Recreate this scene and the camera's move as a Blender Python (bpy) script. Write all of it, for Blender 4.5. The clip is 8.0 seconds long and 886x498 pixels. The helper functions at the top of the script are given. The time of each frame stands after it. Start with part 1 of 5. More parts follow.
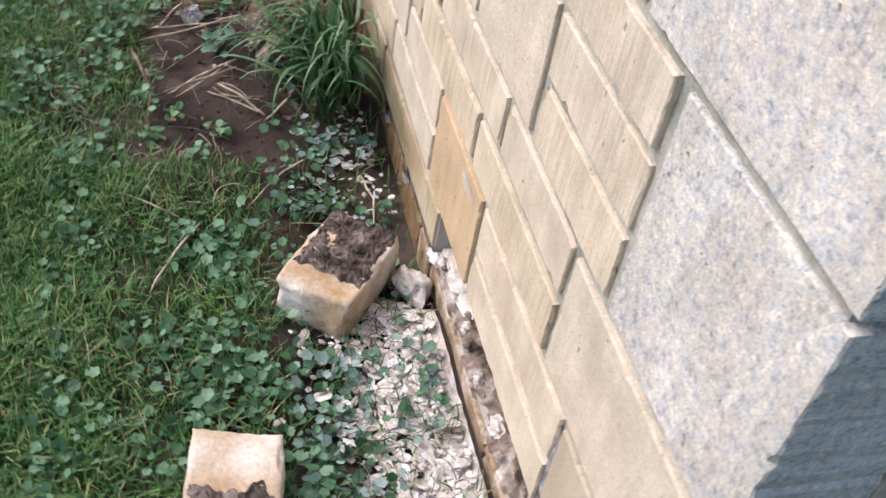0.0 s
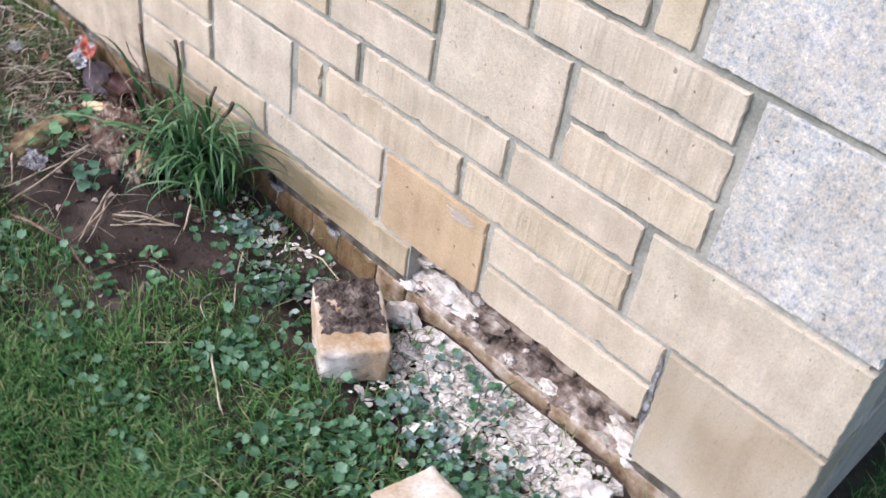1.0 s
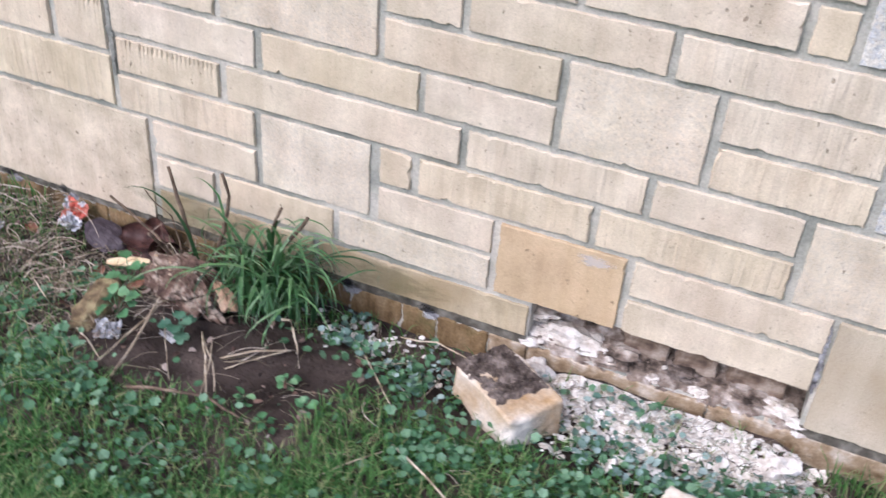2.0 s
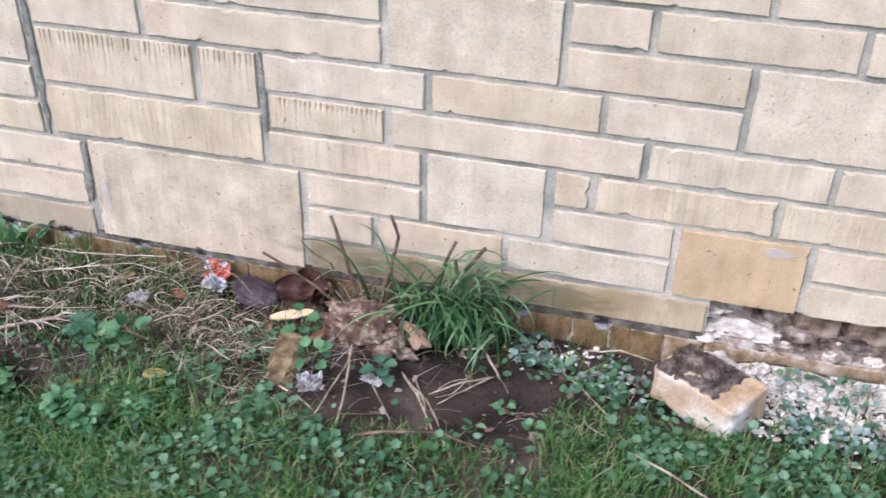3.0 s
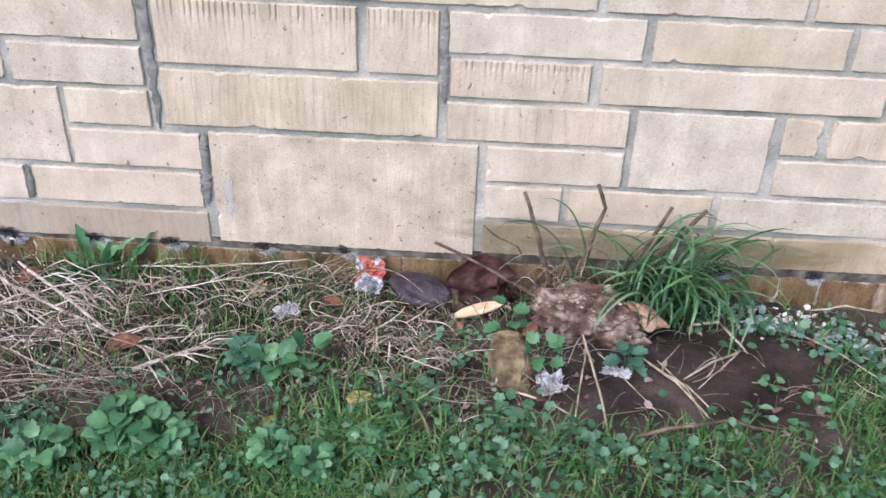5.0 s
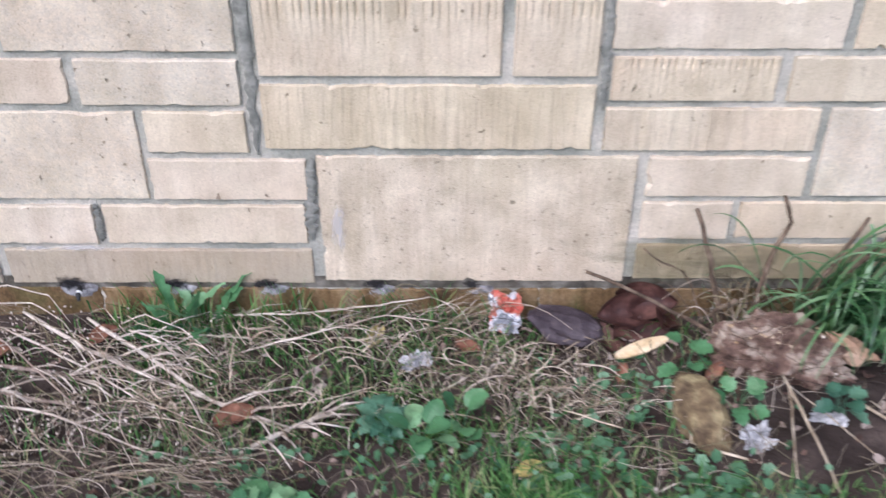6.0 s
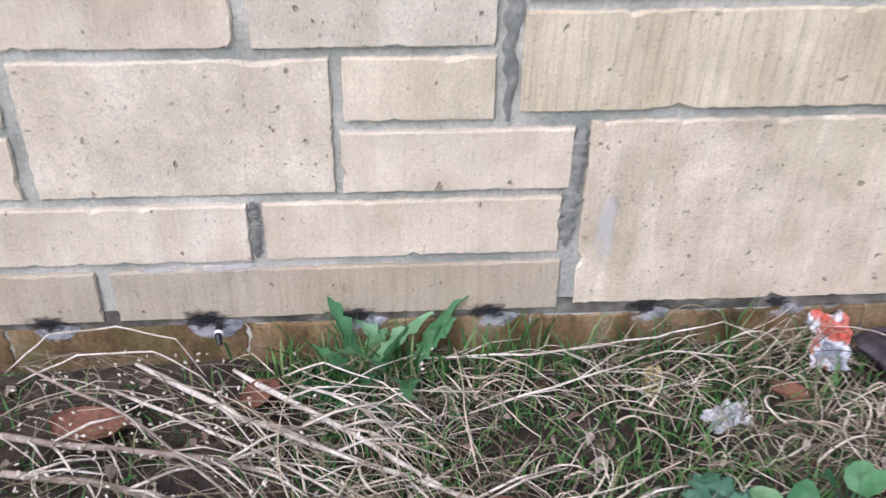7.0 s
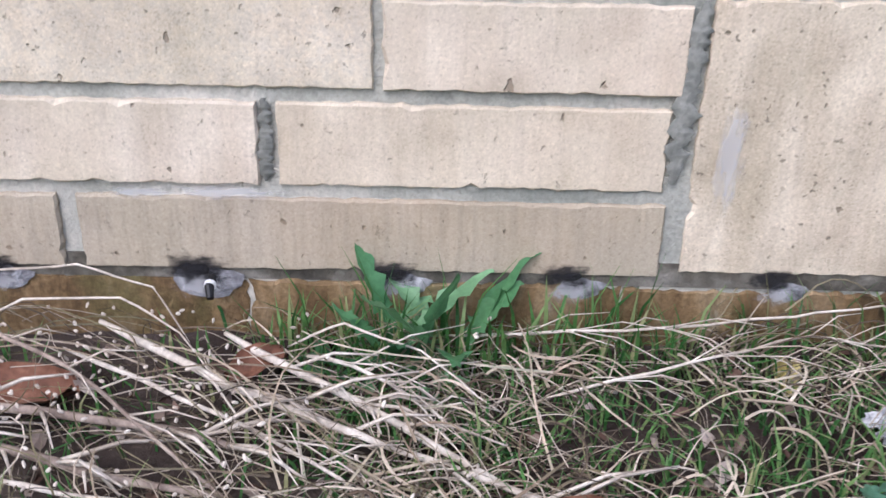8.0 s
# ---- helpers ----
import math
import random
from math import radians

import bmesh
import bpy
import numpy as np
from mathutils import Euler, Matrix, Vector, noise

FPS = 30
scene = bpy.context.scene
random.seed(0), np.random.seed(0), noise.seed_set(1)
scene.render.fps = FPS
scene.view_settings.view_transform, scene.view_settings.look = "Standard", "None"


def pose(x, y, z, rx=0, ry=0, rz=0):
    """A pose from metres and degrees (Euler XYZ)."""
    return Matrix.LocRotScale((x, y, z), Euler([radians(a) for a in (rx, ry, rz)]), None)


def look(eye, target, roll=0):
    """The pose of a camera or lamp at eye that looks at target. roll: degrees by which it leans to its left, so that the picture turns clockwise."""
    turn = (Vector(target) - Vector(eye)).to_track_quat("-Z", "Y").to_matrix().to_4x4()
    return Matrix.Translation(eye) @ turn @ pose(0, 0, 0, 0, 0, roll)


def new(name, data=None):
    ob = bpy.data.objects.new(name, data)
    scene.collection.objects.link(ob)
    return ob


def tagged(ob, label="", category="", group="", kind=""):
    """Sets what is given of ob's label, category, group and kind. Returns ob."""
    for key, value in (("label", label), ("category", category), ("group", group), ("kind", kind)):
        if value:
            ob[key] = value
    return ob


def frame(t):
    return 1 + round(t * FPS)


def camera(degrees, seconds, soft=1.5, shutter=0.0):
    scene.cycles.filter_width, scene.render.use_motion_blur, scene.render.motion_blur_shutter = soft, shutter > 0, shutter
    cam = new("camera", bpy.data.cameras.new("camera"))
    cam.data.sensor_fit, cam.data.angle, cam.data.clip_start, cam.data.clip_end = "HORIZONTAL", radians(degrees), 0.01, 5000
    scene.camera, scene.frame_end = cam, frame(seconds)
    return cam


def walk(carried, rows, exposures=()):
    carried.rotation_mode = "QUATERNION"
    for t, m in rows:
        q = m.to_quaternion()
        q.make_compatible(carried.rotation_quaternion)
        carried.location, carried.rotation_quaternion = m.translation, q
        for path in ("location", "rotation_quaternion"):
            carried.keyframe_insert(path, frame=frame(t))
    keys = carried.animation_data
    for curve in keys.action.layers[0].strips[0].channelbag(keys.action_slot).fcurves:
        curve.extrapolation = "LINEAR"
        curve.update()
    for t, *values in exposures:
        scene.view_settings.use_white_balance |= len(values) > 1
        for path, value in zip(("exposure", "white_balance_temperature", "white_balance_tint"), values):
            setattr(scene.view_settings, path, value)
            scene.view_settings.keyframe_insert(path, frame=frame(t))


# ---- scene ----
cam = camera(47.6, 8.0, soft=1.5, shutter=0.3)
PATH = [
    (0, (2.343, -0.358, 1.005), (0.95, 0.143, -0.34), 11.1),
    (0.5, (2.308, -0.647, 1.088), (1.083, 0.213, -0.238), 10.4),
    (1, (2.171, -0.965, 1.17), (1.195, 0.216, -0.116), 9.0),
    (1.2, (2.105, -1.061, 1.173), (1.206, 0.202, -0.09), 7.7),
    (2.3, (1.514, -1.483, 1.159), (0.98, 0.104, 0.065), 3.4),
    (2.5, (1.424, -1.524, 1.17), (0.92, 0.077, 0.083), 2.5),
    (3, (1.194, -1.618, 1.192), (0.775, 0.002, 0.096), 1.1),
    (3.5, (0.943, -1.704, 1.158), (0.657, -0.046, 0.076), 2.0),
    (4, (0.809, -1.681, 1.113), (0.543, -0.018, 0.034), 1.0),
    (5.5, (0.33, -1.411, 1.033), (0.339, 0.212, -0.135), 2.0),
    (6, (0.187, -1.263, 0.977), (0.191, 0.354, -0.2), 0.2),
    (6.5, (-0.08, -1.041, 0.879), (0.034, 0.556, -0.319), 1.1),
    (7, (-0.2, -0.857, 0.702), (-0.09, 0.755, -0.477), 0.7),
    (7.5, (-0.205, -0.743, 0.54), (-0.117, 0.92, -0.568), 0.9),
    (8, (-0.197, -0.739, 0.396), (-0.19, 1.036, -0.525), 1.3),
]
walk(cam, [(t, look(eye, target, roll)) for t, eye, target, roll in PATH],
     exposures=[(0, 0.55, 6120, 18), (1, 0.56, 5720, 17.5), (2.5, 0.56, 5600, 18.5), (5.5, 0.53, 5500, 18.5), (7, 0.44, 5500, 17), (8, 0.43, 5500, 16.5)])

# ---- light: overcast daylight ----
world = bpy.data.worlds.new("overcast_sky")
scene.world = world
world.use_nodes = True
wn = world.node_tree.nodes
sky = wn.new("ShaderNodeTexSky")
sky.sky_type = "NISHITA"
sky.sun_disc = False
sky.sun_elevation = radians(48)
sky.sun_rotation = radians(205)
sky.air_density, sky.dust_density, sky.ozone_density = 1.0, 4.0, 0.6
world.node_tree.links.new(sky.outputs[0], wn["Background"].inputs[0])
wn["Background"].inputs[1].default_value = 0.15
sun_data = bpy.data.lights.new("sun", "SUN")
sun_data.energy, sun_data.angle, sun_data.color = 1.4, radians(40), (1.0, 0.96, 0.9)
sun = new("sun", sun_data)
sun.matrix_world = look((-1.6, -3.2, 4.0), (0.4, 0, 0))


# ---- materials ----
def nodes_of(name, rough=0.85):
    mat = bpy.data.materials.new(name)
    mat.use_nodes = True
    nt = mat.node_tree
    b = nt.nodes["Principled BSDF"]
    b.inputs["Roughness"].default_value = rough
    b.inputs["Specular IOR Level"].default_value = 0.25
    return mat, nt, b


def N(nt, kind, **kw):
    n = nt.nodes.new(kind)
    for k, v in kw.items():
        n.inputs[k].default_value = v
    return n


def coords(nt, scale=(1, 1, 1), offset=None):
    tc = nt.nodes.new("ShaderNodeTexCoord")
    mp = nt.nodes.new("ShaderNodeMapping")
    mp.inputs["Scale"].default_value = scale
    nt.links.new(tc.outputs["Object"], mp.inputs["Vector"])
    if offset:
        nt.links.new(offset, mp.inputs["Location"])
    return mp.outputs["Vector"]


def noise_tex(nt, vec, scale, detail=4.0, rough=0.55):
    n = N(nt, "ShaderNodeTexNoise", Scale=scale, Detail=detail, Roughness=rough)
    nt.links.new(vec, n.inputs["Vector"])
    return n.outputs["Fac"]


def ramp(nt, fac, stops):
    r = nt.nodes.new("ShaderNodeValToRGB")
    e = r.color_ramp.elements
    while len(e) < len(stops):
        e.new(0.5)
    for el, (p, c) in zip(e, stops):
        el.position = p
        el.color = (*c, 1) if len(c) == 3 else c
    nt.links.new(fac, r.inputs["Fac"])
    return r.outputs["Color"]


def mix(nt, fac, a, b, mode="MIX"):
    n = nt.nodes.new("ShaderNodeMix")
    n.data_type, n.blend_type = "RGBA", mode
    for sock, v in ((n.inputs["Factor"], fac), (n.inputs["A"], a), (n.inputs["B"], b)):
        if isinstance(v, (int, float)):
            sock.default_value = v
        elif isinstance(v, tuple):
            sock.default_value = (*v, 1)
        else:
            nt.links.new(v, sock)
    return n.outputs["Result"]


def bump(nt, b, height, dist, strength=1.0, prev=None):
    n = N(nt, "ShaderNodeBump", Strength=strength, Distance=dist)
    nt.links.new(height, n.inputs["Height"])
    if prev:
        nt.links.new(prev, n.inputs["Normal"])
    nt.links.new(n.outputs["Normal"], b.inputs["Normal"])
    return n.outputs["Normal"]


def noise_shift(nt, vec):
    """Bends the coordinates, so that small cells lose their square shape."""
    n = N(nt, "ShaderNodeTexNoise", Scale=500.0, Detail=1.0)
    nt.links.new(vec, n.inputs["Vector"])
    sc = N(nt, "ShaderNodeVectorMath")
    sc.operation = "MULTIPLY_ADD"
    nt.links.new(n.outputs["Color"], sc.inputs[0])
    sc.inputs[1].default_value = (0.004, 0.004, 0.004)
    nt.links.new(vec, sc.inputs[2])
    return sc.outputs[0]


def stone_material(name, tint_a, tint_b, comb=0.0, speck=0.5, pits=0.5, stain=0.0, blotch=0.7, pebbly=0.0):
    """Cast building stone: mottled buff, dark pits, vertical tool marks, stains."""
    mat, nt, b = nodes_of(name, 0.9)
    info = nt.nodes.new("ShaderNodeObjectInfo")
    sh = N(nt, "ShaderNodeVectorMath")
    sh.operation = "SCALE"
    comb3 = nt.nodes.new("ShaderNodeCombineXYZ")
    for i in range(3):
        nt.links.new(info.outputs["Random"], comb3.inputs[i])
    nt.links.new(comb3.outputs[0], sh.inputs[0])
    sh.inputs["Scale"].default_value = 37.0
    off = sh.outputs[0]
    v = coords(nt, (1, 1, 1), off)
    vs = coords(nt, (1, 1, 0.12), off)
    base = mix(nt, info.outputs["Random"], tint_a, tint_b)
    mott = noise_tex(nt, v, 14, 5)
    col = mix(nt, blotch, base, ramp(nt, mott, [(0.3, (0.70, 0.675, 0.63)), (0.7, (1.15, 1.14, 1.12))]), "MULTIPLY")
    grain = noise_tex(nt, v, 330, 6, 0.85)
    sand = N(nt, "ShaderNodeTexWhiteNoise")
    cell = N(nt, "ShaderNodeVectorMath")
    cell.operation = "SNAP"
    cell.inputs[1].default_value = (0.0017, 0.0017, 0.0017)
    nt.links.new(noise_shift(nt, v), cell.inputs[0])
    nt.links.new(cell.outputs[0], sand.inputs["Vector"])
    col = mix(nt, min(0.9, 0.3 * speck + 0.12), col, ramp(nt, grain, [(0.36, (0.55, 0.52, 0.48)), (0.64, (1.4, 1.4, 1.4))]), "MULTIPLY")
    col = mix(nt, min(0.75, 0.34 * speck + 0.08), col, ramp(nt, sand.outputs["Value"], [(0.0, (0.35, 0.33, 0.31)), (0.14, (0.92, 0.92, 0.92)), (0.85, (1.0, 1.0, 1.0)), (1.0, (1.35, 1.35, 1.35))]), "MULTIPLY")
    if pebbly:
        peb = noise_tex(nt, v, 125, 3, 0.7)
        col = mix(nt, pebbly, col, ramp(nt, peb, [(0.34, (0.60, 0.64, 0.70)), (0.45, (0.95, 0.99, 1.06)), (0.56, (1.06, 1.02, 0.94)), (0.66, (1.30, 1.27, 1.24))]), "MULTIPLY")
    streak = noise_tex(nt, vs, 34, 3)
    col = mix(nt, 0.3, col, ramp(nt, streak, [(0.35, (0.76, 0.71, 0.63)), (0.6, (1.06, 1.06, 1.06))]), "MULTIPLY")
    tone = noise_tex(nt, v, 4.5, 3)
    col = mix(nt, 0.55, col, ramp(nt, tone, [(0.35, (0.97, 0.985, 0.94)), (0.5, (1.03, 1.03, 1.03)), (0.65, (1.06, 1.01, 0.995))]), "MULTIPLY")
    pit = noise_tex(nt, v, 135, 4, 0.6)
    pitmask = ramp(nt, pit, [(0.66, (0, 0, 0)), (0.70, (1, 1, 1))])
    col = mix(nt, pitmask, col, mix(nt, 0.42 * pits, col, (0.12, 0.10, 0.08)))
    hole = noise_tex(nt, coords(nt, (1, 1, 0.75), off), 95, 2, 0.5)
    holemask = ramp(nt, hole, [(0.735 - 0.03 * pits, (0, 0, 0)), (0.785 - 0.03 * pits, (0.62, 0.62, 0.62))])
    col = mix(nt, holemask, col, (0.16, 0.115, 0.075))
    if stain:
        st = noise_tex(nt, v, 7, 4)
        col = mix(nt, ramp(nt, st, [(0.42, (0, 0, 0)), (0.62, (stain,) * 3)]), col, (0.22, 0.15, 0.065))
    nt.links.new(col, b.inputs["Base Color"])
    nrm = bump(nt, b, grain, 0.0005, 0.35)
    nrm = bump(nt, b, mott, 0.006, 0.5, nrm)
    if comb:
        fine = noise_tex(nt, vs, 75, 2, 0.5)
        nrm = bump(nt, b, fine, 0.012, comb, nrm)
    inv = N(nt, "ShaderNodeMath")
    inv.operation = "MULTIPLY"
    nt.links.new(pitmask, inv.inputs[0])
    inv.inputs[1].default_value = -1.0
    nrm = bump(nt, b, inv.outputs[0], 0.0015, 0.7, nrm)
    dip = N(nt, "ShaderNodeMath")
    dip.operation = "MULTIPLY"
    nt.links.new(holemask, dip.inputs[0])
    dip.inputs[1].default_value = -1.0
    bump(nt, b, dip.outputs[0], 0.003, 0.8, nrm)
    return mat


def plinth_material():
    """Wet ochre footing stone: pale worn rim, brown runs of damp, green algae."""
    mat, nt, b = nodes_of("plinth_stone", 0.7)
    info = nt.nodes.new("ShaderNodeObjectInfo")
    comb3 = nt.nodes.new("ShaderNodeCombineXYZ")
    nt.links.new(info.outputs["Random"], comb3.inputs[0])
    sh = N(nt, "ShaderNodeVectorMath")
    sh.operation = "SCALE"
    sh.inputs["Scale"].default_value = 23.0
    nt.links.new(comb3.outputs[0], sh.inputs[0])
    v = coords(nt, (1, 1, 1), sh.outputs[0])
    vs = coords(nt, (1, 1, 0.35), sh.outputs[0])
    big = noise_tex(nt, vs, 17, 6, 0.65)
    col = ramp(nt, big, [(0.30, (0.055, 0.04, 0.025)), (0.43, (0.14, 0.09, 0.042)), (0.52, (0.23, 0.155, 0.078)), (0.62, (0.30, 0.225, 0.135)), (0.72, (0.43, 0.38, 0.305))])
    alg = noise_tex(nt, v, 9, 4)
    col = mix(nt, ramp(nt, alg, [(0.54, (0, 0, 0)), (0.66, (0.6, 0.6, 0.6))]), col, (0.085, 0.095, 0.03))
    g = noise_tex(nt, v, 170, 5, 0.75)
    col = mix(nt, 0.7, col, ramp(nt, g, [(0.33, (0.5, 0.47, 0.43)), (0.66, (1.35, 1.33, 1.3))]), "MULTIPLY")
    nt.links.new(col, b.inputs["Base Color"])
    nrm = bump(nt, b, big, 0.012, 0.6)
    bump(nt, b, g, 0.0025, 0.7, nrm)
    return mat


def soft_stain(name, colour, strength=1.0, grain=14.0):
    """A stain that thins out towards a ragged rim; its object is one unit in radius."""
    mat, nt, b = nodes_of(name, 0.95)
    b.inputs["Base Color"].default_value = (*colour, 1)
    tc = nt.nodes.new("ShaderNodeTexCoord")
    ln = N(nt, "ShaderNodeVectorMath")
    ln.operation = "LENGTH"
    nt.links.new(tc.outputs["Object"], ln.inputs[0])
    info = nt.nodes.new("ShaderNodeObjectInfo")
    shift = N(nt, "ShaderNodeVectorMath")
    shift.operation = "ADD"
    nt.links.new(tc.outputs["Object"], shift.inputs[0])
    nt.links.new(info.outputs["Location"], shift.inputs[1])
    w = noise_tex(nt, shift.outputs[0], grain * 0.16, 2.5, 0.5)
    add = N(nt, "ShaderNodeMath")
    add.operation = "MULTIPLY_ADD"
    nt.links.new(w, add.inputs[0])
    add.inputs[1].default_value = -1.7
    add.inputs[2].default_value = 1.85
    sub = N(nt, "ShaderNodeMath")
    sub.operation = "SUBTRACT"
    nt.links.new(add.outputs[0], sub.inputs[0])
    nt.links.new(ln.outputs["Value"], sub.inputs[1])
    fac = ramp(nt, sub.outputs[0], [(0.0, (0, 0, 0)), (0.5, (strength,) * 3)])
    clear = nt.nodes.new("ShaderNodeBsdfTransparent")
    mx = nt.nodes.new("ShaderNodeMixShader")
    nt.links.new(fac, mx.inputs[0])
    nt.links.new(clear.outputs[0], mx.inputs[1])
    nt.links.new(b.outputs[0], mx.inputs[2])
    nt.links.new(mx.outputs[0], nt.nodes["Material Output"].inputs["Surface"])
    return mat


def leaf_material(name, cols, rough=0.45, trans=0.25, spec=0.4):
    """Leaves that are objects of their own, each with a shade of its own."""
    mat, nt, b = nodes_of(name, rough)
    b.inputs["Specular IOR Level"].default_value = spec
    info = nt.nodes.new("ShaderNodeObjectInfo")
    step = 1.0 / (len(cols) - 1)
    col = ramp(nt, info.outputs["Random"], [(i * step, c) for i, c in enumerate(cols)])
    v = coords(nt)
    big = noise_tex(nt, v, 26, 3)
    fine = noise_tex(nt, v, 260, 3, 0.6)
    col = mix(nt, 0.8, col, ramp(nt, big, [(0.3, (0.6, 0.68, 0.6)), (0.7, (1.35, 1.25, 1.25))]), "MULTIPLY")
    col = mix(nt, 0.5, col, ramp(nt, fine, [(0.3, (0.7, 0.7, 0.7)), (0.7, (1.25, 1.25, 1.25))]), "MULTIPLY")
    nt.links.new(col, b.inputs["Base Color"])
    bump(nt, b, fine, 0.0012, 0.5)
    tr = nt.nodes.new("ShaderNodeBsdfTranslucent")
    nt.links.new(col, tr.inputs["Color"])
    mx = nt.nodes.new("ShaderNodeMixShader")
    mx.inputs[0].default_value = trans
    nt.links.new(b.outputs[0], mx.inputs[1])
    nt.links.new(tr.outputs[0], mx.inputs[2])
    nt.links.new(mx.outputs[0], nt.nodes["Material Output"].inputs["Surface"])
    return mat


def mottled(name, c1, c2, c3, scale=20, fine=150, rough=0.9, relief=0.004, spread=(0.35, 0.5, 0.65)):
    mat, nt, b = nodes_of(name, rough)
    v = coords(nt)
    a = noise_tex(nt, v, scale, 5)
    col = ramp(nt, a, [(spread[0], c1), (spread[1], c2), (spread[2], c3)])
    g = noise_tex(nt, v, fine, 3, 0.7)
    col = mix(nt, 0.4, col, ramp(nt, g, [(0.3, (0.5, 0.5, 0.5)), (0.7, (1.4, 1.4, 1.4))]), "MULTIPLY")
    nt.links.new(col, b.inputs["Base Color"])
    nrm = bump(nt, b, a, relief * 2, 0.5)
    bump(nt, b, g, relief, 0.6, nrm)
    return mat


def island(name, cols, rough=0.6, trans=0.0, spec=0.3):
    """Many small pieces in one mesh, each with a shade of its own."""
    mat, nt, b = nodes_of(name, rough)
    b.inputs["Specular IOR Level"].default_value = spec
    geo = nt.nodes.new("ShaderNodeNewGeometry")
    step = 1.0 / max(1, len(cols) - 1)
    col = ramp(nt, geo.outputs["Random Per Island"], [(i * step, c) for i, c in enumerate(cols)])
    v = coords(nt)
    g = noise_tex(nt, v, 90, 3)
    col = mix(nt, 0.5, col, ramp(nt, g, [(0.3, (0.6, 0.6, 0.6)), (0.7, (1.3, 1.3, 1.3))]), "MULTIPLY")
    nt.links.new(col, b.inputs["Base Color"])
    if trans:
        tr = nt.nodes.new("ShaderNodeBsdfTranslucent")
        nt.links.new(col, tr.inputs["Color"])
        mx = nt.nodes.new("ShaderNodeMixShader")
        mx.inputs[0].default_value = trans
        nt.links.new(b.outputs[0], mx.inputs[1])
        nt.links.new(tr.outputs[0], mx.inputs[2])
        nt.links.new(mx.outputs[0], nt.nodes["Material Output"].inputs["Surface"])
    return mat


M_BUFF = stone_material("buff_stone", (0.60, 0.518, 0.395), (0.63, 0.56, 0.465), comb=0.2)
M_COMB = stone_material("combed_stone", (0.60, 0.52, 0.395), (0.62, 0.552, 0.45), comb=0.5)
M_PITTED = stone_material("pitted_stone", (0.60, 0.53, 0.425), (0.605, 0.535, 0.43), speck=0.8, pits=1.4, comb=0.25, blotch=1.0)
M_NOTCH = stone_material("notched_stone", (0.59, 0.51, 0.39), (0.61, 0.535, 0.425), comb=0.25)
M_BASE = stone_material("base_stone", (0.46, 0.405, 0.325), (0.50, 0.44, 0.36), stain=0.3, comb=0.3)
M_FOOT = stone_material("corner_stone", (0.57, 0.51, 0.40), (0.58, 0.52, 0.42), stain=0.45)
M_PALE = stone_material("pale_stone", (0.60, 0.535, 0.43), (0.62, 0.56, 0.465), speck=0.7, pits=0.9, pebbly=0.25)
M_PEBBLE = stone_material("pebbly_stone", (0.575, 0.575, 0.56), (0.595, 0.60, 0.59), speck=1.3, pits=0.6, pebbly=0.9)
M_ORANGE = stone_material("orange_stone", (0.56, 0.425, 0.27), (0.57, 0.44, 0.29), stain=0.15)
M_DAMP = stone_material("damp_stone", (0.55, 0.47, 0.34), (0.59, 0.51, 0.385), stain=0.6, comb=0.4, blotch=1.0)
M_PLINTH = plinth_material()
M_GREYSTONE = stone_material("grey_stone", (0.46, 0.42, 0.36), (0.50, 0.46, 0.40), speck=1.0, pits=0.8)
M_MORTAR = mottled("mortar", (0.25, 0.258, 0.225), (0.40, 0.395, 0.345), (0.56, 0.53, 0.465), 7, 220)
M_SOIL = mottled("soil", (0.022, 0.015, 0.012), (0.049, 0.036, 0.030), (0.096, 0.073, 0.061), 9, 120, 0.95, 0.006)




def add_turf():
    """Away from the bed the soil is covered with close green turf."""
    nt = M_SOIL.node_tree
    b = nt.nodes["Principled BSDF"]
    soil = b.inputs["Base Color"].links[0].from_socket
    tc = nt.nodes.new("ShaderNodeTexCoord")
    sep = nt.nodes.new("ShaderNodeSeparateXYZ")
    nt.links.new(tc.outputs["Object"], sep.inputs[0])

    def span(socket, lo, hi):
        mr = N(nt, "ShaderNodeMapRange")
        mr.inputs["From Min"].default_value, mr.inputs["From Max"].default_value = lo, hi
        nt.links.new(socket, mr.inputs["Value"])
        return mr.outputs["Result"]
    mx = N(nt, "ShaderNodeMath")
    mx.operation = "MAXIMUM"
    nt.links.new(span(sep.outputs["Y"], -0.60, -0.80), mx.inputs[0])
    nt.links.new(span(sep.outputs["X"], 2.02, 2.12), mx.inputs[1])
    side_l = N(nt, "ShaderNodeMath")
    side_l.operation = "MAXIMUM"
    nt.links.new(mx.outputs[0], side_l.inputs[0])
    nt.links.new(span(sep.outputs["X"], -1.0, -1.4), side_l.inputs[1])
    turf = ramp(nt, noise_tex(nt, tc.outputs["Object"], 40, 6, 0.8), [(0.3, (0.014, 0.035, 0.010)), (0.5, (0.032, 0.085, 0.020)), (0.7, (0.075, 0.15, 0.04))])
    nt.links.new(mix(nt, side_l.outputs[0], soil, turf), b.inputs["Base Color"])


add_turf()

# ---- building helpers ----
def mesh_from(name, verts, faces, mat, smooth=False):
    me = bpy.data.meshes.new(name)
    me.from_pydata(verts, [], faces)
    me.update()
    if smooth:
        me.polygons.foreach_set("use_smooth", [True] * len(me.polygons))
    me.materials.append(mat)
    return me


def thing(name, me, label, category, group="", kind="", at=None):
    ob = new(name, me)
    if at is not None:
        ob.matrix_world = at
    return tagged(ob, label, category, group, kind)


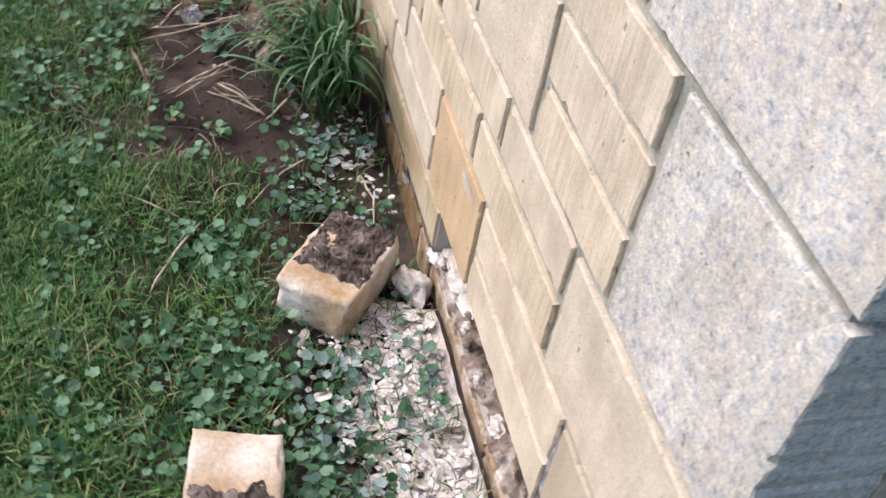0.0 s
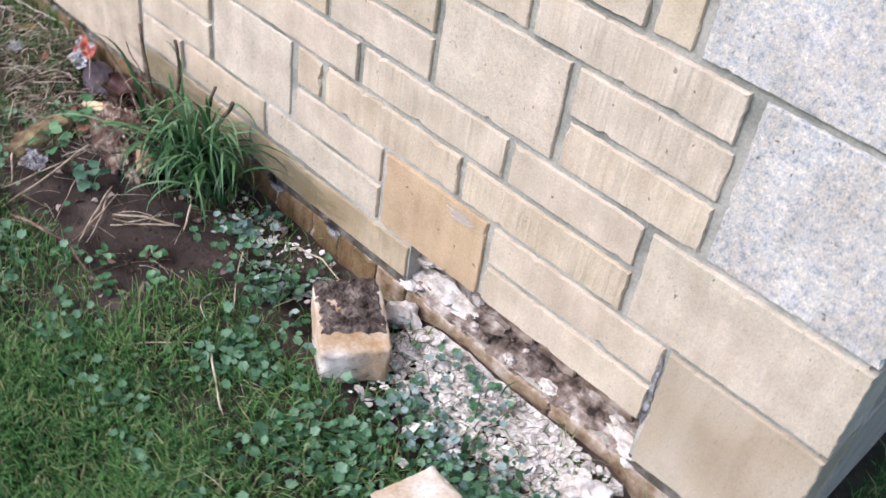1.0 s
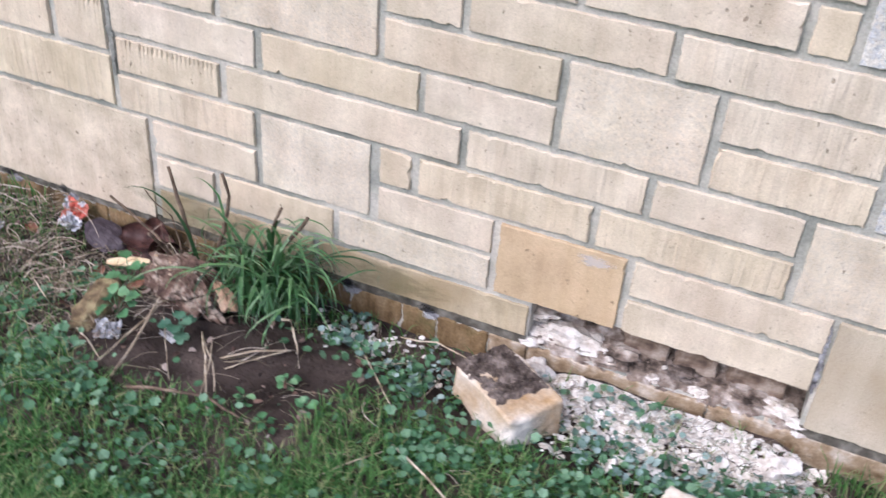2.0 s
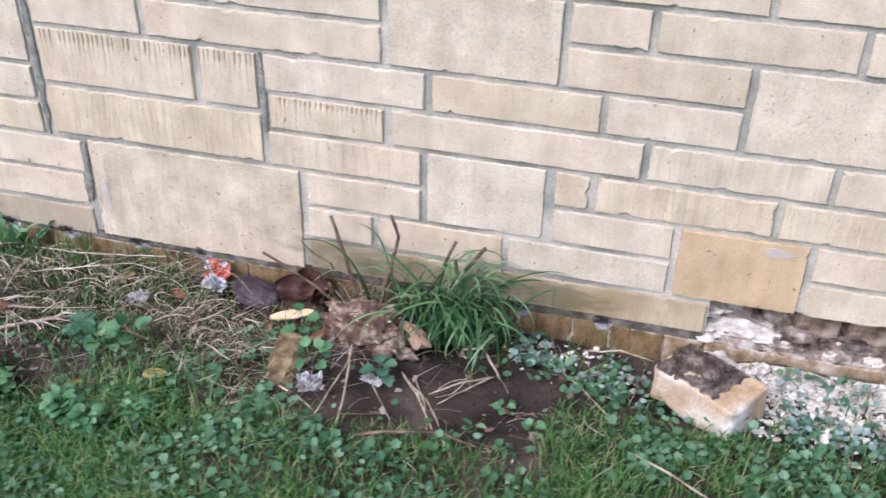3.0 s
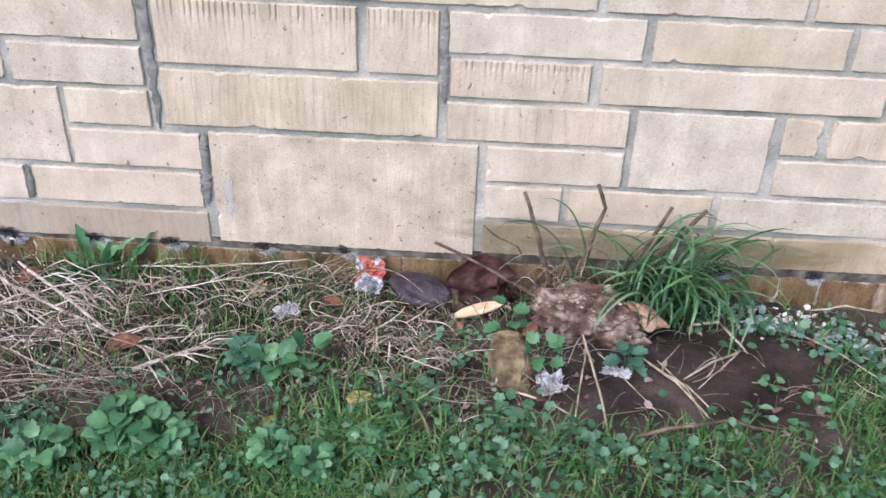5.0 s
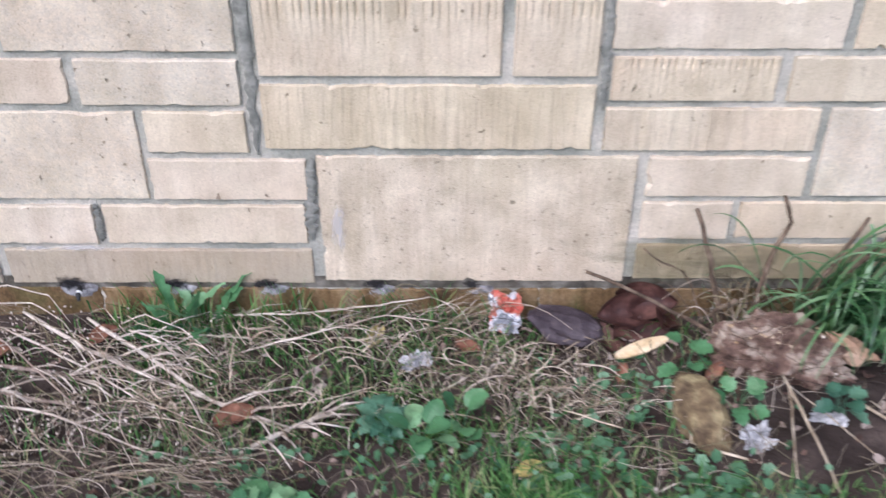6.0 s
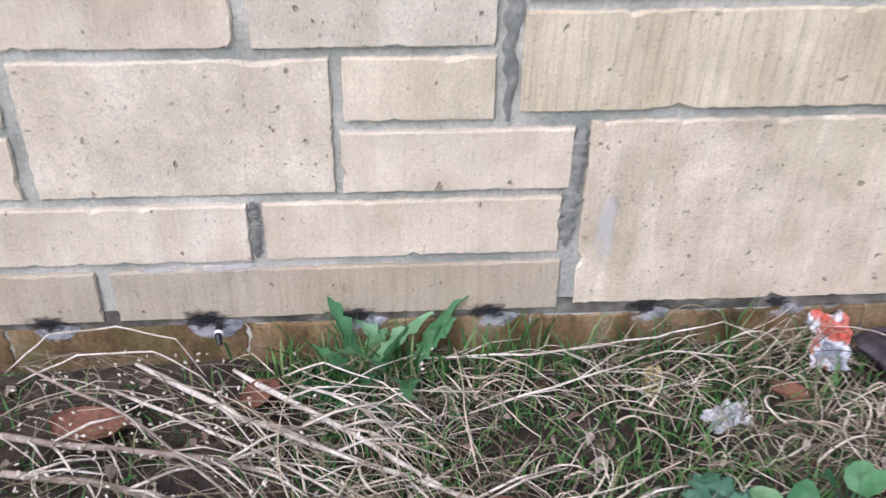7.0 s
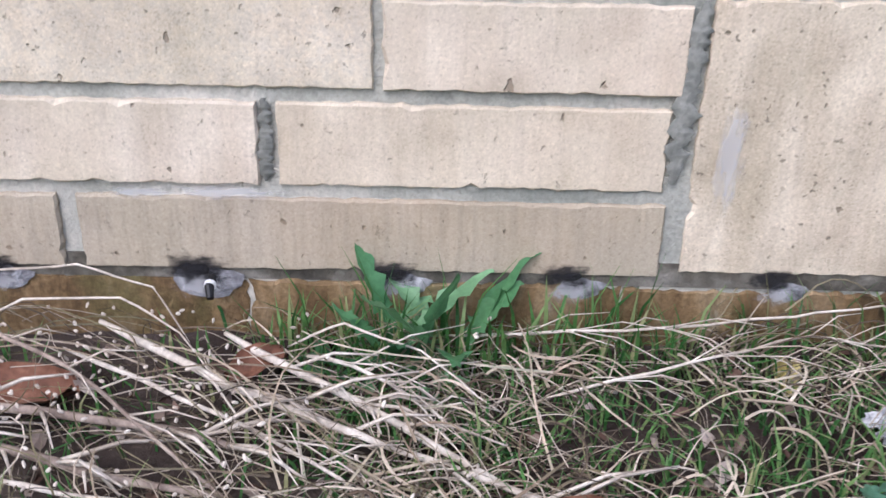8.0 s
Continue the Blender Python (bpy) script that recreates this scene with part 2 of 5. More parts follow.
def child(name, me, parent, label=""):
    ob = new(name, me)
    ob.parent = parent
    if label:
        tagged(ob, label)
    return ob


def boxes(name, spans, mat):
    verts, faces = [], []
    for (x0, x1), (y0, y1), (z0, z1) in spans:
        n = len(verts)
        verts += [(x, y, z) for z in (z0, z1) for y in (y0, y1) for x in (x0, x1)]
        faces += [tuple(n + i for i in f) for f in ((0, 2, 3, 1), (4, 5, 7, 6), (0, 1, 5, 4), (1, 3, 7, 5), (3, 2, 6, 7), (2, 0, 4, 6))]
    return mesh_from(name, verts, faces, mat)


def block_mesh(w, h, depth, mat, rng, rag=0.0014, step=0.007):
    """A stone with a worn, chipped outline: its face looks along -y, its lower left corner is the origin."""
    pts = []
    nx, nz = max(2, round(w / step)), max(2, round(h / step))
    for i in range(nx):
        pts.append((w * i / nx, 0, 0, -1))
    for i in range(nz):
        pts.append((w, h * i / nz, 1, 0))
    for i in range(nx):
        pts.append((w - w * i / nx, h, 0, 1))
    for i in range(nz):
        pts.append((0, h - h * i / nz, -1, 0))
    k = rng.uniform(0, 90)
    n = len(pts)
    outline, front = [], []
    tilt = rng.uniform(-0.0015, 0.0015)
    for i, (x, z, ox, oz) in enumerate(pts):
        p = Vector((x * 26, z * 26, k))
        out = rag * (0.7 * noise.noise(p) + 1.0 * noise.noise(p * 4.3)) + rng.uniform(-0.5, 0.5) * rag
        chip = max(0.0, noise.noise(Vector((x * 42, z * 42, k + 30))) - 0.30) * 0.011
        worn = 0.0006 + 0.0024 * abs(noise.noise(Vector((x * 70, z * 70, k + 60)))) + chip
        x1, z1 = x + ox * (out - 0.5 * chip), z + oz * (out - 0.5 * chip)
        outline.append((x1, 0.0014 + 0.9 * worn, z1))
        front.append((min(w - 0.0012, max(0.0012, x1 - ox * worn)), tilt * (x / w - 0.5) + rng.uniform(0, 0.0003), min(h - 0.001, max(0.001, z1 - oz * worn))))
    verts = front + outline + [(x, depth, z) for x, _, z in outline]
    faces = [tuple(range(n))]
    for r in (0, n):
        faces += [(r + i, r + n + i, r + n + (i + 1) % n, r + (i + 1) % n) for i in range(n)]
    return mesh_from("stone_block", verts, faces, mat)


def tube(path, radii, sides=5):
    """Vertices and faces of a bent, tapering round stem."""
    verts, faces = [], []
    path = [Vector(p) for p in path]
    for i, p in enumerate(path):
        d = (path[min(i + 1, len(path) - 1)] - path[max(i - 1, 0)]).normalized()
        a = d.orthogonal().normalized()
        b = d.cross(a)
        for k in range(sides):
            t = 2 * math.pi * k / sides
            verts.append(tuple(p + radii[i] * (math.cos(t) * a + math.sin(t) * b)))
    for i in range(len(path) - 1):
        for k in range(sides):
            q = (k + 1) % sides
            faces.append((i * sides + k, i * sides + q, (i + 1) * sides + q, (i + 1) * sides + k))
    faces.append(tuple(range(sides))[::-1])
    faces.append(tuple((len(path) - 1) * sides + k for k in range(sides)))
    return verts, faces


class Heap:
    """Collects many small pieces into one mesh."""

    def __init__(self):
        self.v, self.f = [], []

    def add(self, verts, faces):
        n = len(self.v)
        self.v.extend(verts)
        self.f.extend(tuple(n + i for i in f) for f in faces)

    def mesh(self, name, mat, smooth=False):
        return mesh_from(name, self.v, self.f, mat, smooth)


def lump(rng, sx, sy, sz, rough=0.18, level=2, seed=0.0, freq=1.6):
    """An uneven stone or clod centred on the origin."""
    bm = bmesh.new()
    bmesh.ops.create_icosphere(bm, subdivisions=level, radius=1.0)
    for v in bm.verts:
        d = 1 + rough * noise.noise(v.co * freq + Vector((seed, seed * 2, 0))) + rough * 0.5 * noise.noise(v.co * freq * 2.7 + Vector((seed, 0, 5)))
        v.co = Vector((v.co.x * sx * d, v.co.y * sy * d, v.co.z * sz * d))
    verts = [tuple(v.co) for v in bm.verts]
    faces = [tuple(v.index for v in f.verts) for f in bm.faces]
    bm.free()
    return verts, faces


def ground_z(x, y):
    """Height of the soil."""
    near = math.exp(-((x - 0.8) / 3) ** 2 - ((y + 0.4) / 2.5) ** 2)
    bed = 0.046 * smooth_step(0.36, 0.62, x) * (1 - 0.45 * smooth_step(1.05, 1.3, x)) * smooth_step(-0.03, -0.22, y)
    bed += 0.018 * smooth_step(-0.5, -0.9, y) * (1 - smooth_step(0.3, 0.7, x))
    bed -= 0.024 * math.exp(-((x - 1.24) / 0.12) ** 2 - ((y + 0.12) / 0.09) ** 2)
    bed += 0.030 * smooth_step(-0.15, -0.03, y) * smooth_step(1.31, 1.40, x) * (1 - smooth_step(1.76, 1.83, x))
    z = -0.078 + bed + near * (0.012 * noise.noise(Vector((x * 4, y * 4, 0))) + 0.006 * noise.noise(Vector((x * 14, y * 14, 3))))
    return z


def smooth_step(a, b, v):
    t = min(1, max(0, (v - a) / (b - a)))
    return t * t * (3 - 2 * t)


# ---- ground ----
def build_ground():
    def axis(lo, hi, step, far):
        inner = list(np.arange(lo, hi + 1e-6, step))
        out, d = [], step
        p = hi
        while p < far:
            d *= 1.7
            p += d
            out.append(p)
        low, d, p = [], step, lo
        while p > -far:
            d *= 1.7
            p -= d
            low.append(p)
        return low[::-1] + inner + out
    xs, ys = axis(-1.0, 2.8, 0.03, 400), axis(-1.6, 0.6, 0.03, 400)
    verts = [(x, y, ground_z(x, y) + (0.005 * noise.noise(Vector((x * 45, y * 45, 7))) if abs(x) < 4 and abs(y) < 3 else 0)) for y in ys for x in xs]
    w = len(xs)
    faces = [(j * w + i, j * w + i + 1, (j + 1) * w + i + 1, (j + 1) * w + i) for j in range(len(ys) - 1) for i in range(w - 1)]
    thing("ground", mesh_from("ground", verts, faces, M_SOIL, True), "dark damp garden soil under lawn and weeds", "ground", kind="structure")


build_ground()
# ---- wall ----
CORNER = 2.034
Z = [0, 0.078, 0.156, 0.235, 0.315, 0.394, 0.475, 0.556, 0.636, 0.716, 0.796, 0.876, 0.956, 1.036]
J = 0.012
ZL = [-0.010, 0.067, 0.148, 0.229, 0.307, 0.388, 0.470, 0.553, 0.636]  # the courses dip a little at the far end
wall = thing("wall_front", boxes("wall_front", [
    ((-3.0, CORNER - 0.012), (0.1, 0.3), (0.08, 2.6)), ((-3.0, CORNER - 0.012), (0.0062, 0.1), (0.08, 2.6)),
    ((-3.0, 1.30), (0.0045, 0.3), (-0.3, 0.08)), ((1.79, CORNER - 0.012), (0.0045, 0.3), (-0.3, 0.08)),
    ((1.30, 1.79), (0.13, 0.3), (-0.3, 0.08)), ((1.30, 1.79), (0.009, 0.082), (-0.3, -0.02))], M_MORTAR),
    "house wall of coursed buff stone blocks with grey mortar joints", "wall", kind="structure")
side = thing("wall_side", boxes("wall_side", [((CORNER - 0.3, CORNER - 0.009), (0.301, 4.0), (-0.3, 2.6)), ((CORNER - 0.011, CORNER - 0.009), (0.1, 0.301), (-0.3, 2.6))], M_MORTAR),
             "return wall of greyish stone blocks round the corner", "wall", kind="structure")

# x from, x to, first course, course above, material
LOW_COURSES = [
    (0.492, 0.627, 1, 2, M_BUFF), (0.640, 0.893, 1, 2, M_BUFF), (0.492, 0.727, 2, 3, M_BUFF),
    (0.741, 0.968, 2, 4, M_PALE), (0.988, 1.212, 2, 3, M_BUFF), (0.907, 1.212, 1, 2, M_PALE), (1.226, 1.452, 1, 3, M_ORANGE),
    (1.466, 1.786, 2, 3, M_BUFF), (1.464, 1.785, 1, 2, M_BUFF), (1.797, CORNER, 0, 3, M_FOOT),
    (0.492, 0.850, 0, 1, M_DAMP), (0.864, 1.296, 0, 1, M_DAMP),
    (0.420, 0.727, 3, 4, M_COMB), (0.988, 1.049, 3, 4, M_BUFF), (1.066, 1.380, 3, 4, M_COMB), (1.393, 1.703, 3, 4, M_COMB),
    (1.718, CORNER, 3, 5, M_PALE)]
MIDDLE_COURSES = [
    (0.424, 0.655, 4, 5, M_NOTCH), (0.672, 1.137, 4, 5, M_BUFF), (1.151, 1.459, 4, 5, M_COMB),
    (1.472, 1.701, 4, 5, M_BUFF), (0.420, 0.733, 5, 6, M_BUFF), (0.749, 1.055, 5, 6, M_BUFF), (1.067, 1.293, 5, 6, M_BUFF),
    (1.307, 1.535, 5, 7, M_PALE), (1.550, 1.781, 5, 6, M_COMB), (1.550, 1.781, 6, 7, M_COMB), (1.796, CORNER, 5, 8, M_PEBBLE),
    (0.667, 0.976, 6, 8, M_PALE)]
UPPER_COURSES = [
    (0.990, 1.293, 6, 7, M_BUFF), (0.182, 0.652, 6, 7, M_BUFF), (-0.064, 0.168, 6, 7, M_BUFF),
    (0.990, 1.122, 7, 8, M_BUFF), (1.136, 1.453, 7, 8, M_BUFF), (1.467, 1.776, 7, 8, M_COMB), (0.330, 0.652, 7, 8, M_BUFF),
    (-0.064, 0.316, 7, 8, M_COMB), (1.316, 1.622, 8, 9, M_BUFF), (1.636, 1.690, 8, 9, M_BUFF), (1.705, CORNER, 8, 10, M_PEBBLE),
    (-0.493, -0.014, 0, 1, M_BASE), (-0.327, -0.018, 1, 2, M_BUFF), (-0.243, -0.012, 2, 3, M_BUFF), (-0.545, -0.250, 2, 4, M_PALE),
    (-0.238, -0.093, 3, 4, M_BUFF), (-0.320, -0.094, 4, 5, M_PALE), (-0.410, -0.094, 5, 7, M_PALE),
]
rng = random.Random(4)


def comb_face(x0, x1, z0, z1, mat, seed):
    """Vertical tool grooves, deepest along the upper edge."""
    r = random.Random(seed)
    w, h = x1 - x0, z1 - z0
    nx = int(w / 0.0024)
    rows = [0.0, 0.0015] + [0.0015 + (h - 0.003) * q / 12 for q in range(1, 12)] + [h - 0.0015, h]
    nz = len(rows) - 1
    groove = [0.0] * (nx + 1)
    i = 2
    while i < nx - 2:
        d = r.uniform(0.35, 0.8) if r.random() < 0.85 else 0.1
        groove[i] = d
        groove[i + 1] = d * 0.8
        i += r.choice((4, 4, 5))
    reach = [r.uniform(0.1, 0.75) for _ in groove]
    verts = []
    for j in range(nz + 1):
        for i in range(nx + 1):
            v = 1 - rows[j] / h
            rim = i in (0, nx) or j in (0, nz)
            k = max(0.0, 1 - v / (0.25 + 0.8 * reach[i // 5 * 5]))
            y = 0.0045 if rim else -0.0006 + (0.0018 + (0.0034 if j >= nz - 3 else 0)) * groove[i] * min(1, 1.6 * k) + 0.0010 * noise.noise(Vector((i * 0.3, j, seed)))
            verts.append((w * i / nx, y, rows[j]))
    faces = [(j * (nx + 1) + i, j * (nx + 1) + i + 1, (j + 1) * (nx + 1) + i + 1, (j + 1) * (nx + 1) + i) for j in range(nz) for i in range(nx)]
    return mesh_from("combed_face", verts, faces, mat)


def lay(parent, x0, x1, z0, z1, mat, at=None, depth=0.1):
    ob = child("stone_block", block_mesh(x1 - x0, z1 - z0, depth, mat, rng), parent)
    m = pose(x0, rng.uniform(-0.0015, 0.0015), z0)
    if mat is M_NOTCH:
        m = pose(x0, 0.0042, z0)
        face = child("combed_face", comb_face(x0, x1, z0, z1, mat, round(x0 * 1000 + z0 * 7000)), ob)
        face.matrix_local = pose(0, -0.0042, 0)
    ob.matrix_local = at @ m if at else m
    return ob


for x0, x1, a, b, mat in (*LOW_COURSES, *MIDDLE_COURSES, *UPPER_COURSES):
    zz = ZL if x1 < 0 else Z
    lay(wall, x0, x1, zz[a], zz[b] - J, mat)
lay(wall, 0.004, 0.476, -0.006, 0.223, M_PITTED)
lay(wall, -0.068, 0.404, Z[3], 0.338, M_COMB)
lay(wall, -0.066, 0.270, 0.352, Z[6] - J, M_NOTCH)
lay(wall, 0.286, 0.404, 0.352, Z[6] - J, M_NOTCH)


def fill(parent, row, x_from, x_to, mats, at=None):
    x = x_from
    while x < x_to - 0.05:
        w = rng.choice((0.23, 0.31, 0.31, 0.46))
        e = x + w if x + w < x_to - 0.16 else x_to
        lay(parent, x, e, Z[row], Z[row + 1] - J, rng.choice(mats), at)
        x = e + 0.015


for row, end in ((0, -0.509), (1, -0.342), (2, -0.560), (3, -0.560), (4, -0.335), (5, -0.425), (6, -0.425), (7, -0.08)):
    x = end
    while x > -1.75:
        w = rng.choice((0.25, 0.31, 0.46))
        lay(wall, x - w, x, ZL[row], ZL[row + 1] - J, rng.choice((M_BUFF, M_COMB)) if row else M_BASE)
        x -= w + 0.015
fill(wall, 8, -1.97, 1.302, (M_BUFF, M_COMB))
fill(wall, 9, -1.97, 1.691, (M_BUFF, M_COMB))
for row in (10, 11, 12):
    fill(wall, row, -1.97, CORNER, (M_BUFF, M_COMB))
turn = pose(CORNER, 0.0, 0, 0, 0, 90)
for a, b, first in ((0, 3, 0.10), (3, 5, 0.10), (5, 8, 0.10), (8, 10, 0.10), (10, 13, 0.1)):
    y = first + 0.003
    for k in range(4):
        w = rng.choice((0.3, 0.42, 0.5))
        lay(side, y, y + w, Z[a], Z[b] - J, M_GREYSTONE, turn, 0.05)
        y += w + 0.015

child("damp_joint", boxes("damp_joint", [((-2.98, 1.298), (0.003, 0.03), (-0.021, 0.001)), ((1.79, CORNER - 0.014), (0.003, 0.03), (-0.021, 0.001))], mottled("damp_mortar", (0.045, 0.04, 0.033), (0.11, 0.10, 0.08), (0.22, 0.205, 0.175), 22, 150)), wall, "dark damp mortar joint above the plinth")
# the courses higher up and further along, joined
def far_courses():
    r = random.Random(90)
    front, ret = [], []
    for row in range(0, 33):
        z0 = 0.0795 * row if row < len(Z) else Z[-1] + 0.0795 * (row - len(Z) + 1)
        z1 = z0 + 0.066
        if z1 > 2.59:
            break
        x = -2.98
        end = -1.99 if row < 13 else CORNER
        while x < end - 0.05:
            e = x + r.choice((0.23, 0.31, 0.46))
            e = e if e < end - 0.16 else end
            front.append(((x, e), (r.uniform(-0.001, 0.001), 0.05), (z0, z1)))
            x = e + 0.014
        y = 0.103 if row >= 13 else 2.1
        while y < 3.9:
            e = min(3.98, y + r.choice((0.31, 0.46)))
            ret.append(((CORNER - 0.05, CORNER + r.uniform(-0.001, 0.001)), (y, e), (z0, z1)))
            y = e + 0.014
    tagged(child("stone_courses", boxes("stone_courses", front, M_BUFF), wall), kind="stuff")
    tagged(child("stone_courses", boxes("stone_courses", ret, M_GREYSTONE), side), kind="stuff")


far_courses()

# plinth course at the foot
M_DRYPLINTH = mottled("dusty_plinth", (0.16, 0.105, 0.055), (0.36, 0.27, 0.175), (0.62, 0.56, 0.48), 24, 150, 0.9, 0.004, (0.34, 0.5, 0.68))
x = -2.98
while x < 2.0:
    w = rng.uniform(0.07, 0.14) if 0.84 < x < 1.28 else rng.uniform(0.18, 0.42)
    e = min(x + w, CORNER + 0.004)
    ob = child("plinth_stone", block_mesh(e - x, 0.22, 0.09, M_DRYPLINTH if x > 1.2 else M_PLINTH, rng, 0.0035), wall)
    ob.matrix_local = pose(x, 0.001 + rng.uniform(-0.002, 0.002), -0.240 + rng.uniform(-0.004, 0.003))
    x = e + 0.0025

# ---- things ----
def lay_part(name, heap, mat, parent, label="", smooth=False):
    return child(name, heap.mesh(name, mat, smooth), parent, label)


# the open pocket at the foot of the wall, where a stone is missing
M_POCKET = mottled("pocket_mortar", (0.04, 0.03, 0.024), (0.23, 0.18, 0.145), (0.66, 0.60, 0.54), 26, 120, 0.95, 0.006, (0.36, 0.50, 0.68))
M_CHALK = mottled("white_mortar", (0.46, 0.40, 0.335), (0.67, 0.62, 0.56), (0.77, 0.74, 0.69), 40, 220, 0.95, 0.003)


def pocket():
    nx, nz = 150, 32
    verts = []
    for j in range(nz + 1):
        for i in range(nx + 1):
            x = 1.297 + 0.496 * i / nx
            z = -0.025 + 0.11 * j / nz
            y = 0.080 + 0.030 * smooth_step(0.02, 0.07, z) + 0.022 * noise.noise(Vector((x * 22, z * 30, 4))) + 0.010 * noise.noise(Vector((x * 60, z * 70, 1))) + 0.006 * noise.noise(Vector((x * 150, z * 160, 5)))
            if z < 0.006:
                y = max(0.004, y - (0.006 - z) * 2.6)
            verts.append((x, y, z))
    faces = [(j * (nx + 1) + i, j * (nx + 1) + i + 1, (j + 1) * (nx + 1) + i + 1, (j + 1) * (nx + 1) + i) for j in range(nz) for i in range(nx)]
    child("pocket_back", mesh_from("pocket_back", verts, faces, M_POCKET, True), wall, "rough broken mortar in the open pocket")
    r = random.Random(8)
    for k, (x, y, z, s, mat) in enumerate(((1.315, 0.035, 0.004, 0.022, M_CHALK), (1.303, 0.045, 0.040, 0.026, M_CHALK), (1.36, 0.045, 0.004, 0.040, M_CHALK), (1.41, 0.05, 0.0, 0.034, M_CHALK), (1.45, 0.03, -0.010, 0.028, M_POCKET), (1.47, 0.05, 0.004, 0.03, M_POCKET),
                                           (1.52, 0.04, -0.008, 0.02, M_POCKET), (1.58, 0.055, 0.002, 0.03, M_BED), (1.64, 0.05, -0.004, 0.026, M_POCKET), (1.70, 0.045, 0.0, 0.028, M_POCKET),
                                           (1.755, 0.04, 0.0, 0.024, M_CHALK), (1.62, 0.025, -0.010, 0.018, M_CHALK), (1.53, 0.022, -0.012, 0.016, M_CHALK), (1.787, 0.012, 0.002, 0.016, M_CHALK), (1.793, 0.004, -0.012, 0.010, M_CHALK), (1.302, 0.012, -0.008, 0.018, M_CHALK), (1.306, 0.04, 0.03, 0.014, M_CHALK))):
        v, f = lump(r, s * 1.3, s * 0.8, s * 0.42, 0.5, 3, k * 3.1, 2.3)
        h = Heap()
        h.add([(a + x, b + y, c + z - 0.008) for a, b, c in v], f)
        lay_part("mortar_lump", h, mat, wall)


M_BED = mottled("dark_mortar_bed", (0.045, 0.033, 0.027), (0.105, 0.083, 0.07), (0.23, 0.19, 0.165), 40, 160, 0.95, 0.005)
pocket()
M_BRICKEND = mottled("old_brick", (0.07, 0.045, 0.035), (0.24, 0.175, 0.13), (0.46, 0.38, 0.31), 25, 110)
for bx, bw, by in ((1.465, 0.085, 0.056), (1.562, 0.075, 0.050), (1.655, 0.10, 0.058)):
    ob = child("brick_end", block_mesh(bw, 0.060, 0.05, M_BRICKEND, rng, 0.004, 0.012), wall, "broken brown brick end inside the pocket")
    ob.matrix_local = pose(bx, by, -0.004, 0, 0, rng.uniform(-4, 4))
rr = random.Random(19)
for k in range(26):
    q = rr.uniform(0.003, 0.008)
    v, f = lump(rr, q * 1.3, q, q * 0.6, 0.5, 1, k * 1.7)
    h = Heap()
    x = 1.31 + 0.17 * rr.random() ** 1.5 if k < 18 else rr.uniform(1.45, 1.78)
    y = rr.uniform(0.008, 0.055)
    h.add([(a + x, b + y, c - 0.010 + 0.25 * y) for a, b, c in v], f)
    lay_part("mortar_crumb", h, M_CHALK if k % 4 == 1 else M_POCKET, wall)


M_SMEAR = mottled("grey_smear", (0.15, 0.152, 0.135), (0.215, 0.215, 0.19), (0.31, 0.305, 0.27), 40, 200, 0.95, 0.0015)
M_SMOKE = mottled("pale_grey_smear", (0.10, 0.095, 0.10), (0.24, 0.235, 0.245), (0.46, 0.46, 0.48), 45, 200)
M_HOLE_SHADE = mottled("hole_shade", (0.008, 0.008, 0.008), (0.014, 0.013, 0.013), (0.03, 0.028, 0.026), 60, 200)


def smear(pts, width, y, mat, name="mortar_smear"):
    """A smear of mortar over a joint, along a line in the wall's face."""
    verts, faces = [], []
    n = 60
    for i in range(n + 1):
        t = i / n
        x = pts[0][0] + (pts[1][0] - pts[0][0]) * t
        z = pts[0][1] + (pts[1][1] - pts[0][1]) * t
        along = (pts[1][0] - pts[0][0], pts[1][1] - pts[0][1])
        ln = math.hypot(*along)
        px, pz = along[1] / ln, -along[0] / ln
        w1 = width * (0.42 + 0.75 * abs(noise.noise(Vector((t * 9, y * 100 + x * 7, 1)))) + 0.5 * noise.noise(Vector((t * 31, x * 7, 4)))) * (0.2 + 0.8 * min(1, 8 * min(t, 1 - t) + 0.1))
        w2 = width * (0.42 + 0.75 * abs(noise.noise(Vector((t * 8, 8, z * 9)))) + 0.5 * noise.noise(Vector((t * 29, 3, x * 5)))) * (0.2 + 0.8 * min(1, 8 * min(t, 1 - t) + 0.1))
        verts += [(x - px * w1, y + 0.0008, z - pz * w1), (x - px * w1 * 0.8, y, z - pz * w1 * 0.8), (x + px * w2 * 0.8, y, z + pz * w2 * 0.8), (x + px * w2, y + 0.0008, z + pz * w2)]
        if i:
            a, b = (i - 1) * 4, i * 4
            faces += [(a + k, a + k + 1, b + k + 1, b + k) for k in range(3)]
    return child(name, mesh_from(name, verts, faces, mat, True), wall)


smear(((-0.004, 0.222), (-0.012, 0.075)), 0.013, -0.0006, M_SMEAR)
smear(((0.413, 0.470), (0.414, 0.30)), 0.010, 0.001, M_SMEAR)
smear(((-0.080, 0.225), (-0.081, 0.60)), 0.0115, 0.002, M_SMEAR)
smear(((-0.335, 0.140), (-0.337, 0.070)), 0.009, 0.001, M_SMEAR)
smear(((1.785, 0.215), (1.79, 0.07)), 0.008, 0.003, M_SMOKE)


